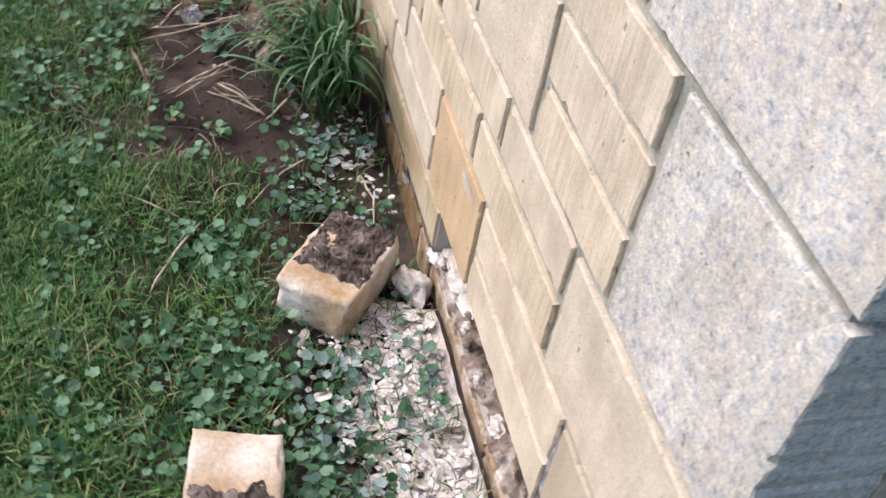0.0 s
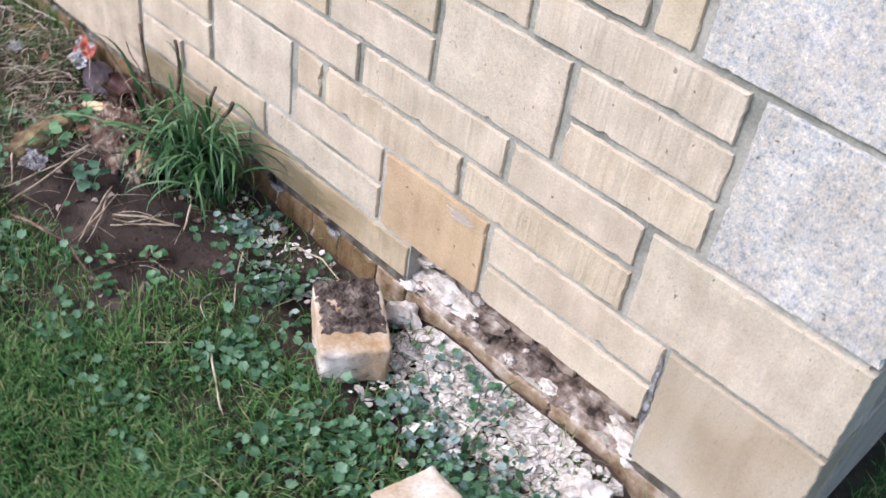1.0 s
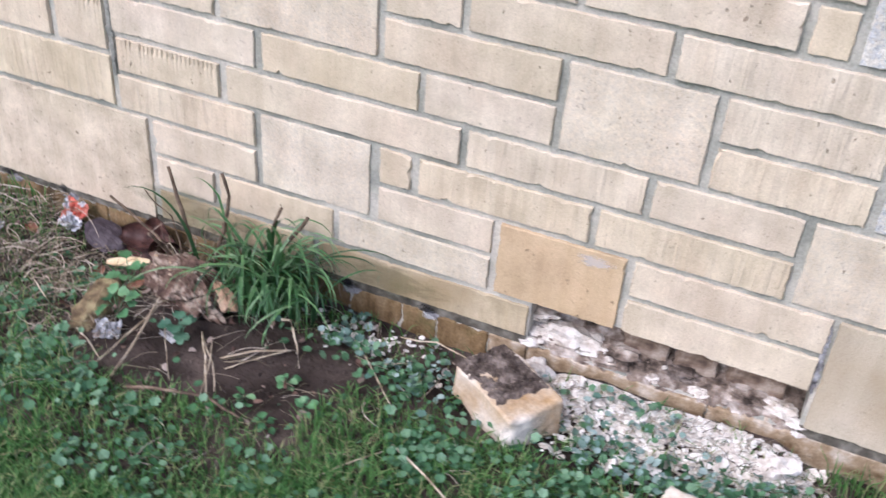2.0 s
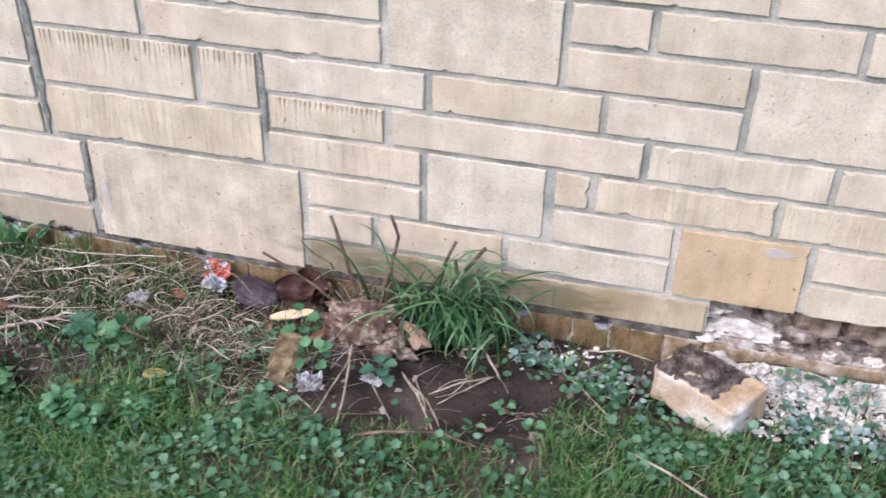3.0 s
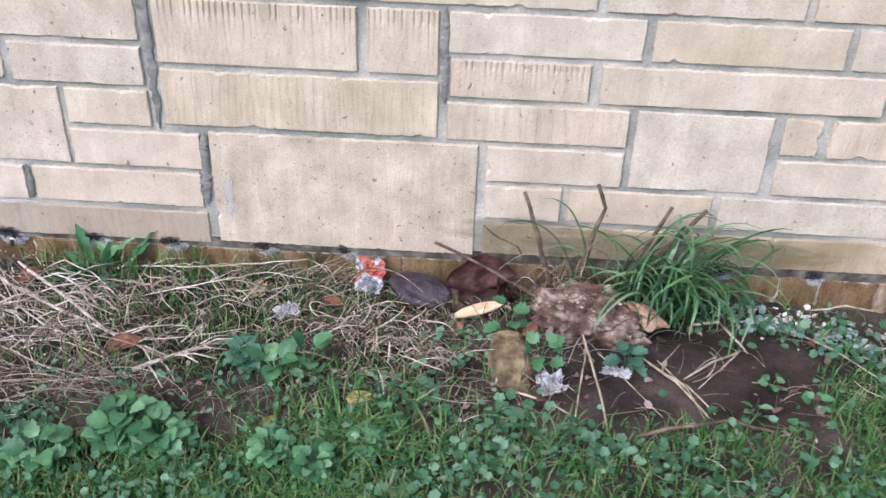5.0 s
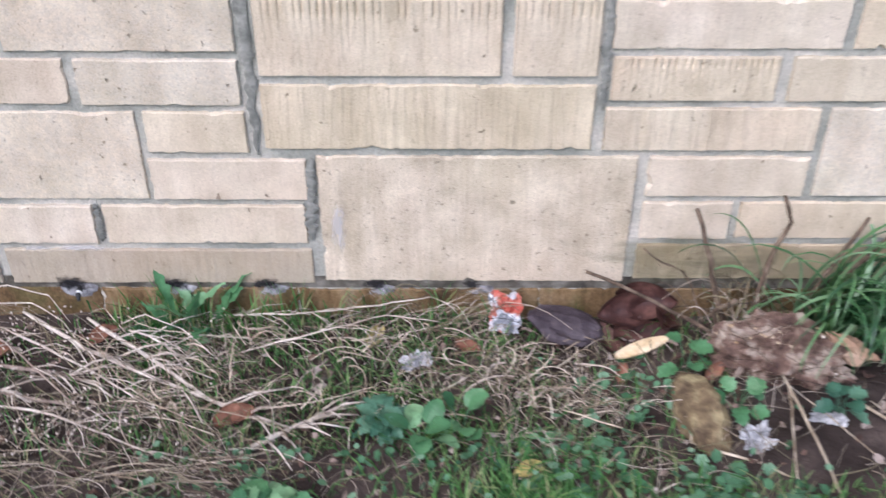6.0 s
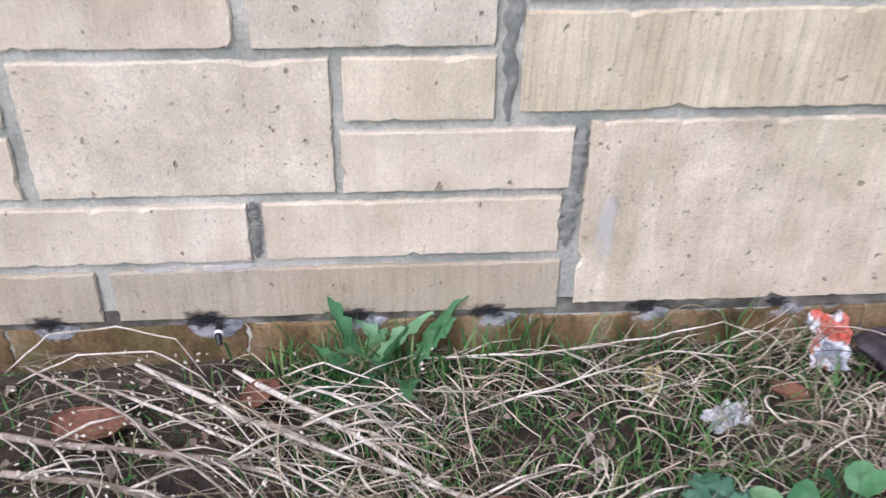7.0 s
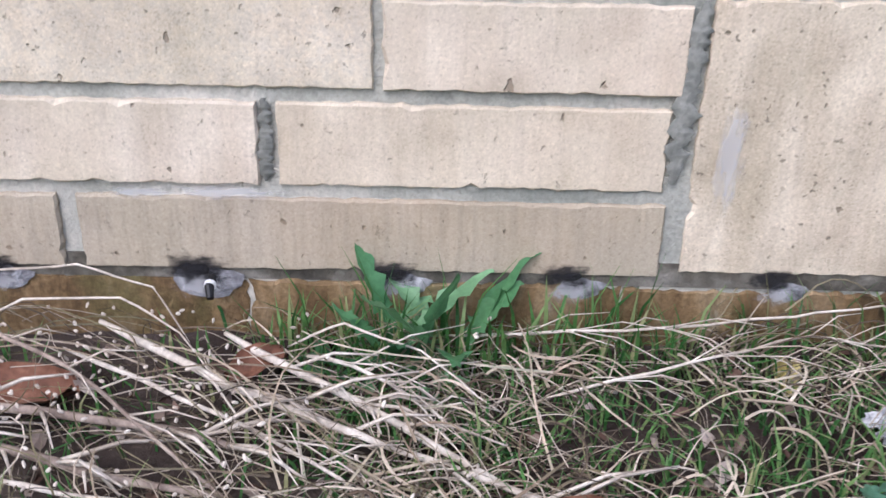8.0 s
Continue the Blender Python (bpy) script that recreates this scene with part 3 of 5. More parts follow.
def disc(r, rad, squash, thick):
    """A flat irregular pat in the wall's face."""
    n = 18
    verts = [(0, -thick, 0)]
    for ring, k in ((0.6, 1.0), (1.0, 0.0)):
        for i in range(n):
            a = 2 * math.pi * i / n
            q = rad * ring * (1 + 0.35 * noise.noise(Vector((math.cos(a) * 1.7 + r.random() * 0.3, math.sin(a) * 1.7, rad * 100))))
            verts.append((q * math.cos(a), -thick * k, q * math.sin(a) * squash))
    faces = [(0, 1 + i, 1 + (i + 1) % n) for i in range(n)]
    faces += [(1 + i, 1 + n + i, 1 + n + (i + 1) % n, 1 + (i + 1) % n) for i in range(n)]
    return verts, faces


r0 = random.Random(3)
for x, big in ((-0.40, 1.3), (-0.232, 0.9), (-0.085, 0.9), (0.09, 0.8), (0.25, 0.7), (0.93, 0.9), (1.10, 0.8), (-0.57, 1.0)):
    v, f = disc(r0, 0.022 * big, 0.5, 0.0012)
    h = Heap()
    h.add([(a + x + 0.008, b + 0.0005, c - 0.022) for a, b, c in v], f)
    lay_part("grey_pat", h, M_SMOKE, wall, "grey mortar pat over a drilled hole", True)
    if big < 0.9:
        continue
    # no recess is cut: a flat black disc paints the shade inside the hole
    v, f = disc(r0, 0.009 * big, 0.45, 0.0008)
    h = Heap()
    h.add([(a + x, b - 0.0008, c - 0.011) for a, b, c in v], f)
    lay_part("drilled_hole_shade", h, M_HOLE_SHADE, wall, "flat black disc painted as the shaded inside of a drilled hole", True)


def stain(x, z, rx, rz, mat, label):
    """A flat stain on the wall's face."""
    n = 28
    verts = [(0, 0, 0)] + [(1.25 * math.cos(2 * math.pi * i / n), 0, 1.25 * math.sin(2 * math.pi * i / n)) for i in range(n)]
    ob = child("soot_stain", mesh_from("soot_stain", verts, [(0, 1 + (i + 1) % n, 1 + i) for i in range(n)], mat), wall, label)
    ob.matrix_local = pose(x, -0.0034, z) @ Matrix.Diagonal((rx, 1, rz, 1))


M_SOOT = soft_stain("soot", (0.02, 0.019, 0.021), 0.85)
M_BLOOM = soft_stain("lime_bloom", (0.68, 0.68, 0.70), 0.36)
M_ALGAE = soft_stain("algae", (0.13, 0.14, 0.06), 0.3)
for x, big in ((-0.402, 1.25), (-0.238, 1.0), (-0.092, 1.0), (0.082, 0.9), (0.235, 0.7), (0.93, 1.0), (1.10, 0.9), (-0.57, 1.0)):
    stain(x, -0.009, 0.024 * big, 0.012 * big, M_SOOT, "black sooty stain round a drilled hole")
    stain(x + 0.006, -0.025, 0.020 * big, 0.009 * big, M_BLOOM, "pale grey lime bloom under a drilled hole")
for x, z, rx, rz in ((-0.37, 0.061, 0.05, 0.006), (-0.44, 0.060, 0.03, 0.005), (0.03, 0.10, 0.012, 0.05), (1.40, 0.205, 0.035, 0.014)):
    stain(x, z, rx, rz, M_BLOOM, "white lime bloom on the stone")
for x, z, rx, rz in ((0.56, 0.04, 0.14, 0.05), (0.72, 0.03, 0.16, 0.04), (1.02, 0.03, 0.12, 0.035)):
    stain(x, z, rx, rz, M_ALGAE, "greenish algae stain at the wall foot")

# small injection nozzle standing out of a drilled hole
M_BLACK, _nt, _b = nodes_of("black_plastic", 0.4)
_b.inputs["Base Color"].default_value = (0.015, 0.015, 0.016, 1)
M_WHITEP, _nt, _b = nodes_of("white_plastic", 0.45)
_b.inputs["Base Color"].default_value = (0.75, 0.75, 0.73, 1)
v, f = tube([(0, 0, 0), (0, -0.012, -0.003), (0.002, -0.020, -0.009)], [0.0042, 0.0042, 0.003], 10)
noz = thing("injection_nozzle", mesh_from("injection_nozzle", v, f, M_BLACK), "small black plastic nozzle stuck in the wall foot", "nozzle", at=pose(-0.385, -0.012, -0.012))
v, f = tube([(0, -0.007, -0.002), (0, -0.0105, -0.003)], [0.005, 0.005], 10)
child("ring", mesh_from("ring", v, f, M_WHITEP), noz, "white ring")

M_LOOSE = mottled("loose_stone", (0.38, 0.25, 0.125), (0.54, 0.44, 0.325), (0.71, 0.66, 0.59), 9, 160, 0.9, 0.003)


def loose_block(l, w, h, m, label, bed, k):
    """A stone out of the wall: worn and chipped edges, one skin of dark crusted mortar."""
    root = new("loose_stone_block")
    root.matrix_world = m
    tagged(root, label, "stone block", "fallen stone blocks")
    bm = bmesh.new()
    bmesh.ops.create_cube(bm, size=1.0)
    bmesh.ops.subdivide_edges(bm, edges=bm.edges[:], cuts=22, use_grid_fill=True)
    for v in bm.verts:
        p = v.co * 2
        edge = sorted(abs(c) for c in p)[1]
        q = Vector((p.x * l / 2, p.y * w / 2, p.z * h / 2))
        chip = 0.03 + 0.16 * max(0.0, noise.noise(q * 22 + Vector((k, 3, 1))) + 0.1)
        q *= 1 - chip * max(0, (edge - 0.8) / 0.2) ** 1.5
        q += 0.0045 * noise.noise_vector(q * 18 + Vector((k, 0, 0))) + 0.0016 * noise.noise_vector(q * 90 + Vector((0, k, 0)))
        v.co = q + Vector((l / 2, w / 2, h / 2))
    me = bpy.data.meshes.new("stone_body")
    bm.to_mesh(me)
    bm.free()
    me.polygons.foreach_set("use_smooth", [True] * len(me.polygons))
    me.materials.append(M_LOOSE)
    child("stone_body", me, root, "worn buff stone with chipped edges")
    nx, ny = 44, 30
    verts = []
    for j in range(ny + 1):
        for i in range(nx + 1):
            edge = min(i, nx - i, j, ny - j) / 2
            x = bed[0] + (bed[1] - bed[0]) * i / nx + (0.016 * noise.noise(Vector((j * 0.16 + 0.4, i * 0.06, k * 0.37 + 0.3))) + 0.007 * noise.noise(Vector((j * 0.5, i * 0.2, k + 0.5))))
            y = w * (0.03 + 0.94 * j / ny) + 0.004 * noise.noise(Vector((i * 0.4, j * 0.3, k)))
            crust = 0.0042 + 0.006 * noise.noise(Vector((i * 0.2, j * 0.2, k + 2))) + 0.004 * noise.noise(Vector((i * 0.55, j * 0.55, k))) + 0.0025 * noise.noise(Vector((i * 1.3, j * 1.3, k)))
            verts.append((min(l - 0.008, max(0.006, x)), y, h - 0.003 + (crust + 0.003) * min(1, edge)))
    faces = [(j * (nx + 1) + i, j * (nx + 1) + i + 1, (j + 1) * (nx + 1) + i + 1, (j + 1) * (nx + 1) + i) for j in range(ny) for i in range(nx)]
    child("mortar_bed", mesh_from("mortar_bed", verts, faces, M_BED, False), root, "dark crusted mortar on top")
    r = random.Random(int(k))
    for c in range(9):
        v, f = lump(r, r.uniform(0.003, 0.007), r.uniform(0.003, 0.006), 0.003, 0.4, 1, c + k)
        x, y = r.uniform(max(bed[0], 0.02), min(bed[1], l - 0.02)), r.uniform(0.015, w - 0.015)
        child("mortar_crumb", mesh_from("mortar_crumb", [(a + x, b + y, q + h + 0.005) for a, b, q in v], f, M_BED), root)
    return root


loose_block(0.176, 0.116, 0.076, pose(1.214, -0.140, -0.066, 0, -1.5, -34), "buff stone block pulled out of the wall, dark mortar on top", (0.0, 0.135), 1.0)
loose_block(0.21, 0.108, 0.075, pose(1.606, -0.354, -0.052, 0, 0, -10), "pale stone block with dark mortar lying on the grass", (0.075, 0.21), 6.0)

M_CLOD = mottled("root_clod", (0.065, 0.038, 0.030), (0.17, 0.11, 0.082), (0.42, 0.35, 0.28), 32, 170, 0.95, 0.008)
M_CHIP = mottled("buff_chip", (0.30, 0.18, 0.11), (0.40, 0.26, 0.17), (0.48, 0.35, 0.25), 15, 120)
M_MOSS = mottled("mossy_stone", (0.08, 0.055, 0.032), (0.17, 0.125, 0.068), (0.29, 0.24, 0.13), 34, 120)
M_SLATE = mottled("purple_slate", (0.035, 0.026, 0.032), (0.06, 0.047, 0.055), (0.095, 0.078, 0.085), 20, 150, 0.6)


def rock(name, c, s, mat, label, category, rz=0, ry=0, rough=0.35, k=1.0, freq=1.6):
    v, f = lump(rng, *s, rough, 3, k, freq)
    return thing(name, mesh_from(name, v, f, mat, False), label, category, at=pose(*c, 0, ry, rz))


def build_clod():
    """A torn-up root ball: an uneven mound bound with root fibres."""
    r = random.Random(66)
    root = new("root_clod")
    root.matrix_world = pose(0.680, -0.170, -0.004, 0, 4, -10)
    tagged(root, "dried brown root ball bound with fibres, beside a tuft", "clod")
    v, f = lump(r, 0.094, 0.052, 0.050, 0.34, 6, 2.0, 2.4)
    v = [tuple(Vector(p) * (1 + 0.07 * noise.noise(Vector(p) * 70) + 0.07 * noise.noise(Vector(p) * 170))) for p in v]
    child("earth", mesh_from("earth", v, f, M_CLOD, False), root, "crumbly reddish brown earth")
    skin, flecks = Heap(), Heap()

    def on(a, e, lift=1.0):
        d = Vector((math.cos(e) * math.cos(a), math.cos(e) * math.sin(a), math.sin(e)))
        q = 1 + 0.34 * noise.noise(d * 2.4 + Vector((2, 4, 0))) + 0.17 * noise.noise(d * 6.48 + Vector((2, 0, 5)))
        return Vector((d.x * 0.094 * q, d.y * 0.052 * q, d.z * 0.050 * q)) * lift
    for k in range(90):
        a, e = r.uniform(0, 6.28), r.uniform(-0.2, 1.4)
        pts = []
        da, de = r.gauss(0, 0.12), r.gauss(0, 0.10)
        for i in range(5):
            pts.append(on(a + da * i, e + de * i, 1.035 + 0.05 * r.random()))
        q = r.uniform(0.0004, 0.0010)
        skin.add(*tube(pts, [q, q, q, q * 0.8, q * 0.5], 3))
    for k in range(36):
        a, e = r.uniform(0, 6.28), r.uniform(0, 1.4)
        q = r.uniform(0.0015, 0.004)
        v, f = lump(r, q, q, q * 0.6, 0.4, 1, k)
        c = on(a, e, 1.03)
        flecks.add([(x + c.x, y + c.y, z + c.z) for x, y, z in v], f)
    tagged(lay_part("root_skin", skin, M_ROOTS, root, "fine tan root fibres"), kind="stuff")
    tagged(lay_part("pale_grit", flecks, M_LOOSE, root, "pale grit stuck in the earth"), kind="stuff")


M_ROOTS = island("root_fibres", [(0.07, 0.045, 0.032), (0.15, 0.105, 0.075), (0.34, 0.27, 0.20)], 0.9)
build_clod()
rock("brick_chip", (0.775, -0.185, 0.016), (0.034, 0.015, 0.018), M_CHIP, "pinkish buff broken brick chip", "brick chip", -25, 20, 0.5, 4.0)
rock("mossy_stone", (0.548, -0.268, -0.026), (0.036, 0.072, 0.030), M_MOSS, "long yellowish mossy stone on the soil", "stone", 8, 0, 0.3, 7.0)
rock("slate_piece", (0.385, -0.052, -0.052), (0.062, 0.034, 0.022), M_SLATE, "dark purple slate piece by the wall foot", "slate", -15, 8, 0.25, 9.0)
rock("mortar_chunk", (1.330, -0.030, -0.046), (0.034, 0.022, 0.026), M_CHALK, "pale broken mortar chunk beside the wall", "mortar chunk", 20, 10, 0.45, 12.0)
rock("mortar_chunk", (1.775, -0.075, -0.040), (0.040, 0.022, 0.020), M_CHALK, "white mortar chunk on the soil", "mortar chunk", 35, 0, 0.5, 15.0)


def shard(name, c, l, w, mat, label, category, rz=0, rx=0, ry=0, curl=0.2, k=0.0, thick=0.0025, lobes=0.0):
    """A curled leaf or splinter with some thickness."""
    nx, ny = 12, 6
    top = []
    for i in range(nx + 1):
        t = i / nx
        half = w / 2 * (math.sin(math.pi * (0.06 + 0.9 * t)) ** 0.6) * (1 + lobes * math.sin(t * 16))
        for j in range(ny + 1):
            u = j / ny * 2 - 1
            z = curl * w * (u * u) + curl * l * 0.35 * math.sin(t * 3 + k) + 0.12 * w * noise.noise(Vector((t * 4, u * 2, k)))
            top.append((l * (t - 0.5), half * u, z))
    n = len(top)
    verts = top + [(x, y, z - thick) for x, y, z in top]
    faces = []
    for i in range(nx):
        for j in range(ny):
            a = i * (ny + 1) + j
            q = (a, a + ny + 1, a + ny + 2, a + 1)
            faces += [q[::-1], tuple(p + n for p in q)]
    rim = [j for j in range(ny + 1)] + [i * (ny + 1) + ny for i in range(1, nx + 1)] + [nx * (ny + 1) + j for j in range(ny - 1, -1, -1)] + [i * (ny + 1) for i in range(nx - 1, 0, -1)]
    faces += [(rim[i], rim[(i + 1) % len(rim)], rim[(i + 1) % len(rim)] + n, rim[i] + n) for i in range(len(rim))]
    return thing(name, mesh_from(name, verts, faces, mat, True), label, category, at=pose(*c, rx, ry, rz))


M_WOOD = mottled("pale_wood", (0.52, 0.38, 0.21), (0.64, 0.50, 0.31), (0.74, 0.62, 0.44), 30, 150, 0.8, 0.001)
M_DEAD = mottled("dead_leaf", (0.035, 0.016, 0.014), (0.075, 0.034, 0.028), (0.14, 0.07, 0.055), 28, 120, 0.55, 0.002)
M_RUST = mottled("rust_leaf", (0.13, 0.058, 0.035), (0.21, 0.098, 0.06), (0.30, 0.16, 0.105), 28, 120, 0.7, 0.002)
M_YELLOW = mottled("yellow_leaf", (0.38, 0.30, 0.10), (0.50, 0.42, 0.16), (0.6, 0.52, 0.25), 28, 120, 0.7, 0.002)
shard("wood_splinter", (0.492, -0.118, -0.040), 0.090, 0.022, M_WOOD, "pale fresh wood splinter on the dead leaves", "splinter", 20, 20, -8, 0.05, 1, 0.003)
for i, (x, y, z, l, w, rz, rx, ry) in enumerate(((0.470, -0.045, -0.035, 0.085, 0.055, 20, 40, 10), (0.515, -0.030, -0.022, 0.09, 0.06, -30, 55, -20), (0.535, -0.060, -0.040, 0.08, 0.05, 70, 30, 15), (0.50, -0.075, -0.055, 0.09, 0.05, 5, 15, 0), (0.45, -0.085, -0.062, 0.07, 0.04, 120, 10, 8))):
    shard("dead_leaf", (x, y, z), l, w, M_DEAD, "curled dark reddish brown dead leaf by the wall", "dead leaf", rz, rx, ry, 0.35, i, 0.001)
for i, (x, y, l, rz) in enumerate(((-0.105, -0.250, 0.060, 15), (-0.510, -0.110, 0.075, 5), (0.455, -0.165, 0.035, 80), (-0.34, -0.075, 0.05, 30), (0.23, -0.10, 0.04, -20), (0.58, -0.20, 0.035, 40))):
    shard("rusty_leaf", (x, y, ground_z(x, y) + 0.018), l, l * 0.55, M_RUST, "rust coloured dry leaf on the ground", "dead leaf", rz, 15, -10, 0.35, i * 2, 0.001)
for i, (x, y, l, rz) in enumerate(((0.305, -0.345, 0.045, 30), (0.17, -0.405, 0.04, 70), (0.083, -0.07, 0.05, 75))):
    shard("yellow_leaf", (x, y, ground_z(x, y) + 0.014), l, l * 0.5, M_YELLOW, "pale yellow withered leaf among the weeds", "dead leaf", rz, 20, 10, 0.3, i * 2, 0.001)


# crumpled wrapper and tissue
def crumpled(name, c, sx, sy, mat, label, category, m, k, depth=0.3):
    n = 16
    verts = []
    for j in range(n + 1):
        for i in range(n + 1):
            u, v = i / n - 0.5, j / n - 0.5
            p = Vector((u * 5, v * 5, k))
            z = depth * sx * (abs(noise.noise(p)) + 0.5 * abs(noise.noise(p * 2.3)) - 0.3)
            verts.append((u * sx * (1 + 0.25 * noise.noise(p * 1.3)) + 0.15 * sx * noise.noise(Vector((v * 6, k, u))), v * sy + 0.12 * sy * noise.noise(Vector((u * 6, k, 3))), z))
    faces = [(j * (n + 1) + i, j * (n + 1) + i + 1, (j + 1) * (n + 1) + i + 1, (j + 1) * (n + 1) + i) for j in range(n) for i in range(n)]
    ob = thing(name, mesh_from(name, verts, faces, mat, False), label, category, at=pose(*c) @ m)
    sol = ob.modifiers.new("thickness", "SOLIDIFY")
    sol.thickness = 0.0012
    return ob


def wrapper_material():
    mat, nt, b = nodes_of("printed_foil", 0.35)
    v = coords(nt, (1, 1, 1))
    w = noise_tex(nt, v, 24, 2.5, 0.5)
    col = ramp(nt, w, [(0.41, (0.48, 0.10, 0.07)), (0.48, (0.50, 0.19, 0.14)), (0.49, (0.55, 0.50, 0.50)), (0.55, (0.62, 0.63, 0.66)), (0.60, (0.22, 0.23, 0.25))])
    nt.links.new(col, b.inputs["Base Color"])
    return mat


crumpled("sweet_wrapper", (0.288, -0.042, -0.034), 0.050, 0.064, wrapper_material(), "crumpled red and white foil wrapper by the wall", "wrapper", pose(0, 0, 0, 50, 10, 8), 3.3, 0.3)
M_TISSUE = mottled("tissue", (0.25, 0.25, 0.26), (0.42, 0.42, 0.43), (0.62, 0.62, 0.62), 60, 200, 0.9, 0.001)
crumpled("tissue", (0.612, -0.322, -0.022), 0.045, 0.036, M_TISSUE, "torn white tissue lying on the soil", "tissue", pose(0, 0, 0, 25, 10, 30), 5.5, 0.5)
crumpled("tissue", (0.150, -0.130, -0.058), 0.044, 0.026, M_TISSUE, "small white paper scrap among dry stems", "paper scrap", pose(0, 0, 0, 20, -8, 10), 8.1, 0.4)
crumpled("tissue", (0.72, -0.285, -0.020), 0.045, 0.018, M_TISSUE, "thin pale paper strip on the soil", "paper scrap", pose(0, 0, 0, 15, -8, -25), 2.1, 0.4)

# ---- plants ----
M_GRASS = island("grass_blades", [(0.03, 0.10, 0.024), (0.058, 0.17, 0.042), (0.10, 0.24, 0.062), (0.16, 0.30, 0.09), (0.33, 0.32, 0.16)], 0.5, 0.35)
M_IVY = island("ivy_leaves", [(0.034, 0.10, 0.045), (0.07, 0.17, 0.08), (0.115, 0.24, 0.125), (0.21, 0.35, 0.22)], 0.5, 0.25)
M_LEAF = leaf_material("weed_leaf", [(0.045, 0.14, 0.06), (0.085, 0.225, 0.095), (0.125, 0.29, 0.13), (0.21, 0.38, 0.20)])
M_BLUISH = leaf_material("bluish_leaf", [(0.04, 0.12, 0.075), (0.075, 0.185, 0.115), (0.13, 0.26, 0.17)])
M_DUSTY = island("dusty_leaves", [(0.08, 0.16, 0.12), (0.17, 0.27, 0.23), (0.33, 0.42, 0.40)], 0.8, 0.15)
M_STRAW = island("dry_straw", [(0.035, 0.026, 0.02), (0.10, 0.074, 0.052), (0.17, 0.15, 0.08), (0.27, 0.22, 0.16), (0.38, 0.32, 0.25), (0.60, 0.53, 0.44)], 0.8)
M_STEM = mottled("dry_stem", (0.38, 0.32, 0.26), (0.57, 0.50, 0.42), (0.70, 0.64, 0.56), 25, 200, 0.8, 0.001)
M_BARK = mottled("brown_stem", (0.16, 0.12, 0.095), (0.28, 0.22, 0.18), (0.40, 0.33, 0.27), 25, 200, 0.85, 0.001)
M_TUFT = leaf_material("tuft_leaf", [(0.018, 0.065, 0.026), (0.04, 0.12, 0.042), (0.075, 0.19, 0.07), (0.13, 0.27, 0.10), (0.24, 0.38, 0.22)], 0.35, 0.2, 0.5)
M_STALK = mottled("dead_stalk", (0.07, 0.05, 0.035), (0.14, 0.10, 0.07), (0.24, 0.18, 0.13), 40, 200, 0.9, 0.001)
M_WHITE = island("white_flakes", [(0.46, 0.40, 0.34), (0.68, 0.63, 0.57), (0.80, 0.77, 0.73), (0.84, 0.82, 0.79)], 0.95)


M_FLAKE = mottled("white_flake", (0.50, 0.44, 0.37), (0.70, 0.66, 0.60), (0.81, 0.79, 0.75), 55, 240, 0.95, 0.002)


def soil_patch(x, y):
    wob = 0.35 * noise.noise(Vector((x * 7, y * 7, 21)))
    return ((x - 0.87) / 0.30) ** 2 + ((y + 0.31) / 0.145) ** 2 + wob


def lawn_share(x, y):
    w = 0.07 * noise.noise(Vector((x * 3.5, y * 3.5, 9))) + 0.04 * noise.noise(Vector((x * 11, y * 11, 2)))
    if x > CORNER + 0.01:
        return 1.0
    edge = -0.50 - 0.10 * smooth_step(0.35, 0.5, x) + 0.17 * smooth_step(0.9, 1.1, x) + 0.1 * smooth_step(1.75, 1.95, x)
    d = smooth_step(edge + 0.04, edge - 0.08, y + w)
    if soil_patch(x, y) < 1.05:
        d = 0
    return d


def blade(heap, r, x, y, z, h, w, lean, a):
    dx, dy = math.cos(a), math.sin(a)
    l = lean * h
    heap.add([(x - dy * w, y + dx * w, z - 0.004), (x + dy * w, y - dx * w, z - 0.004),
              (x + dx * l * 0.35 - dy * w, y + dy * l * 0.35 + dx * w, z + h * 0.55), (x + dx * l * 0.35 + dy * w, y + dy * l * 0.35 - dx * w, z + h * 0.55),
              (x + dx * l, y + dy * l, z + h * (1 - 0.25 * lean))], [(0, 1, 3, 2), (2, 3, 4)])


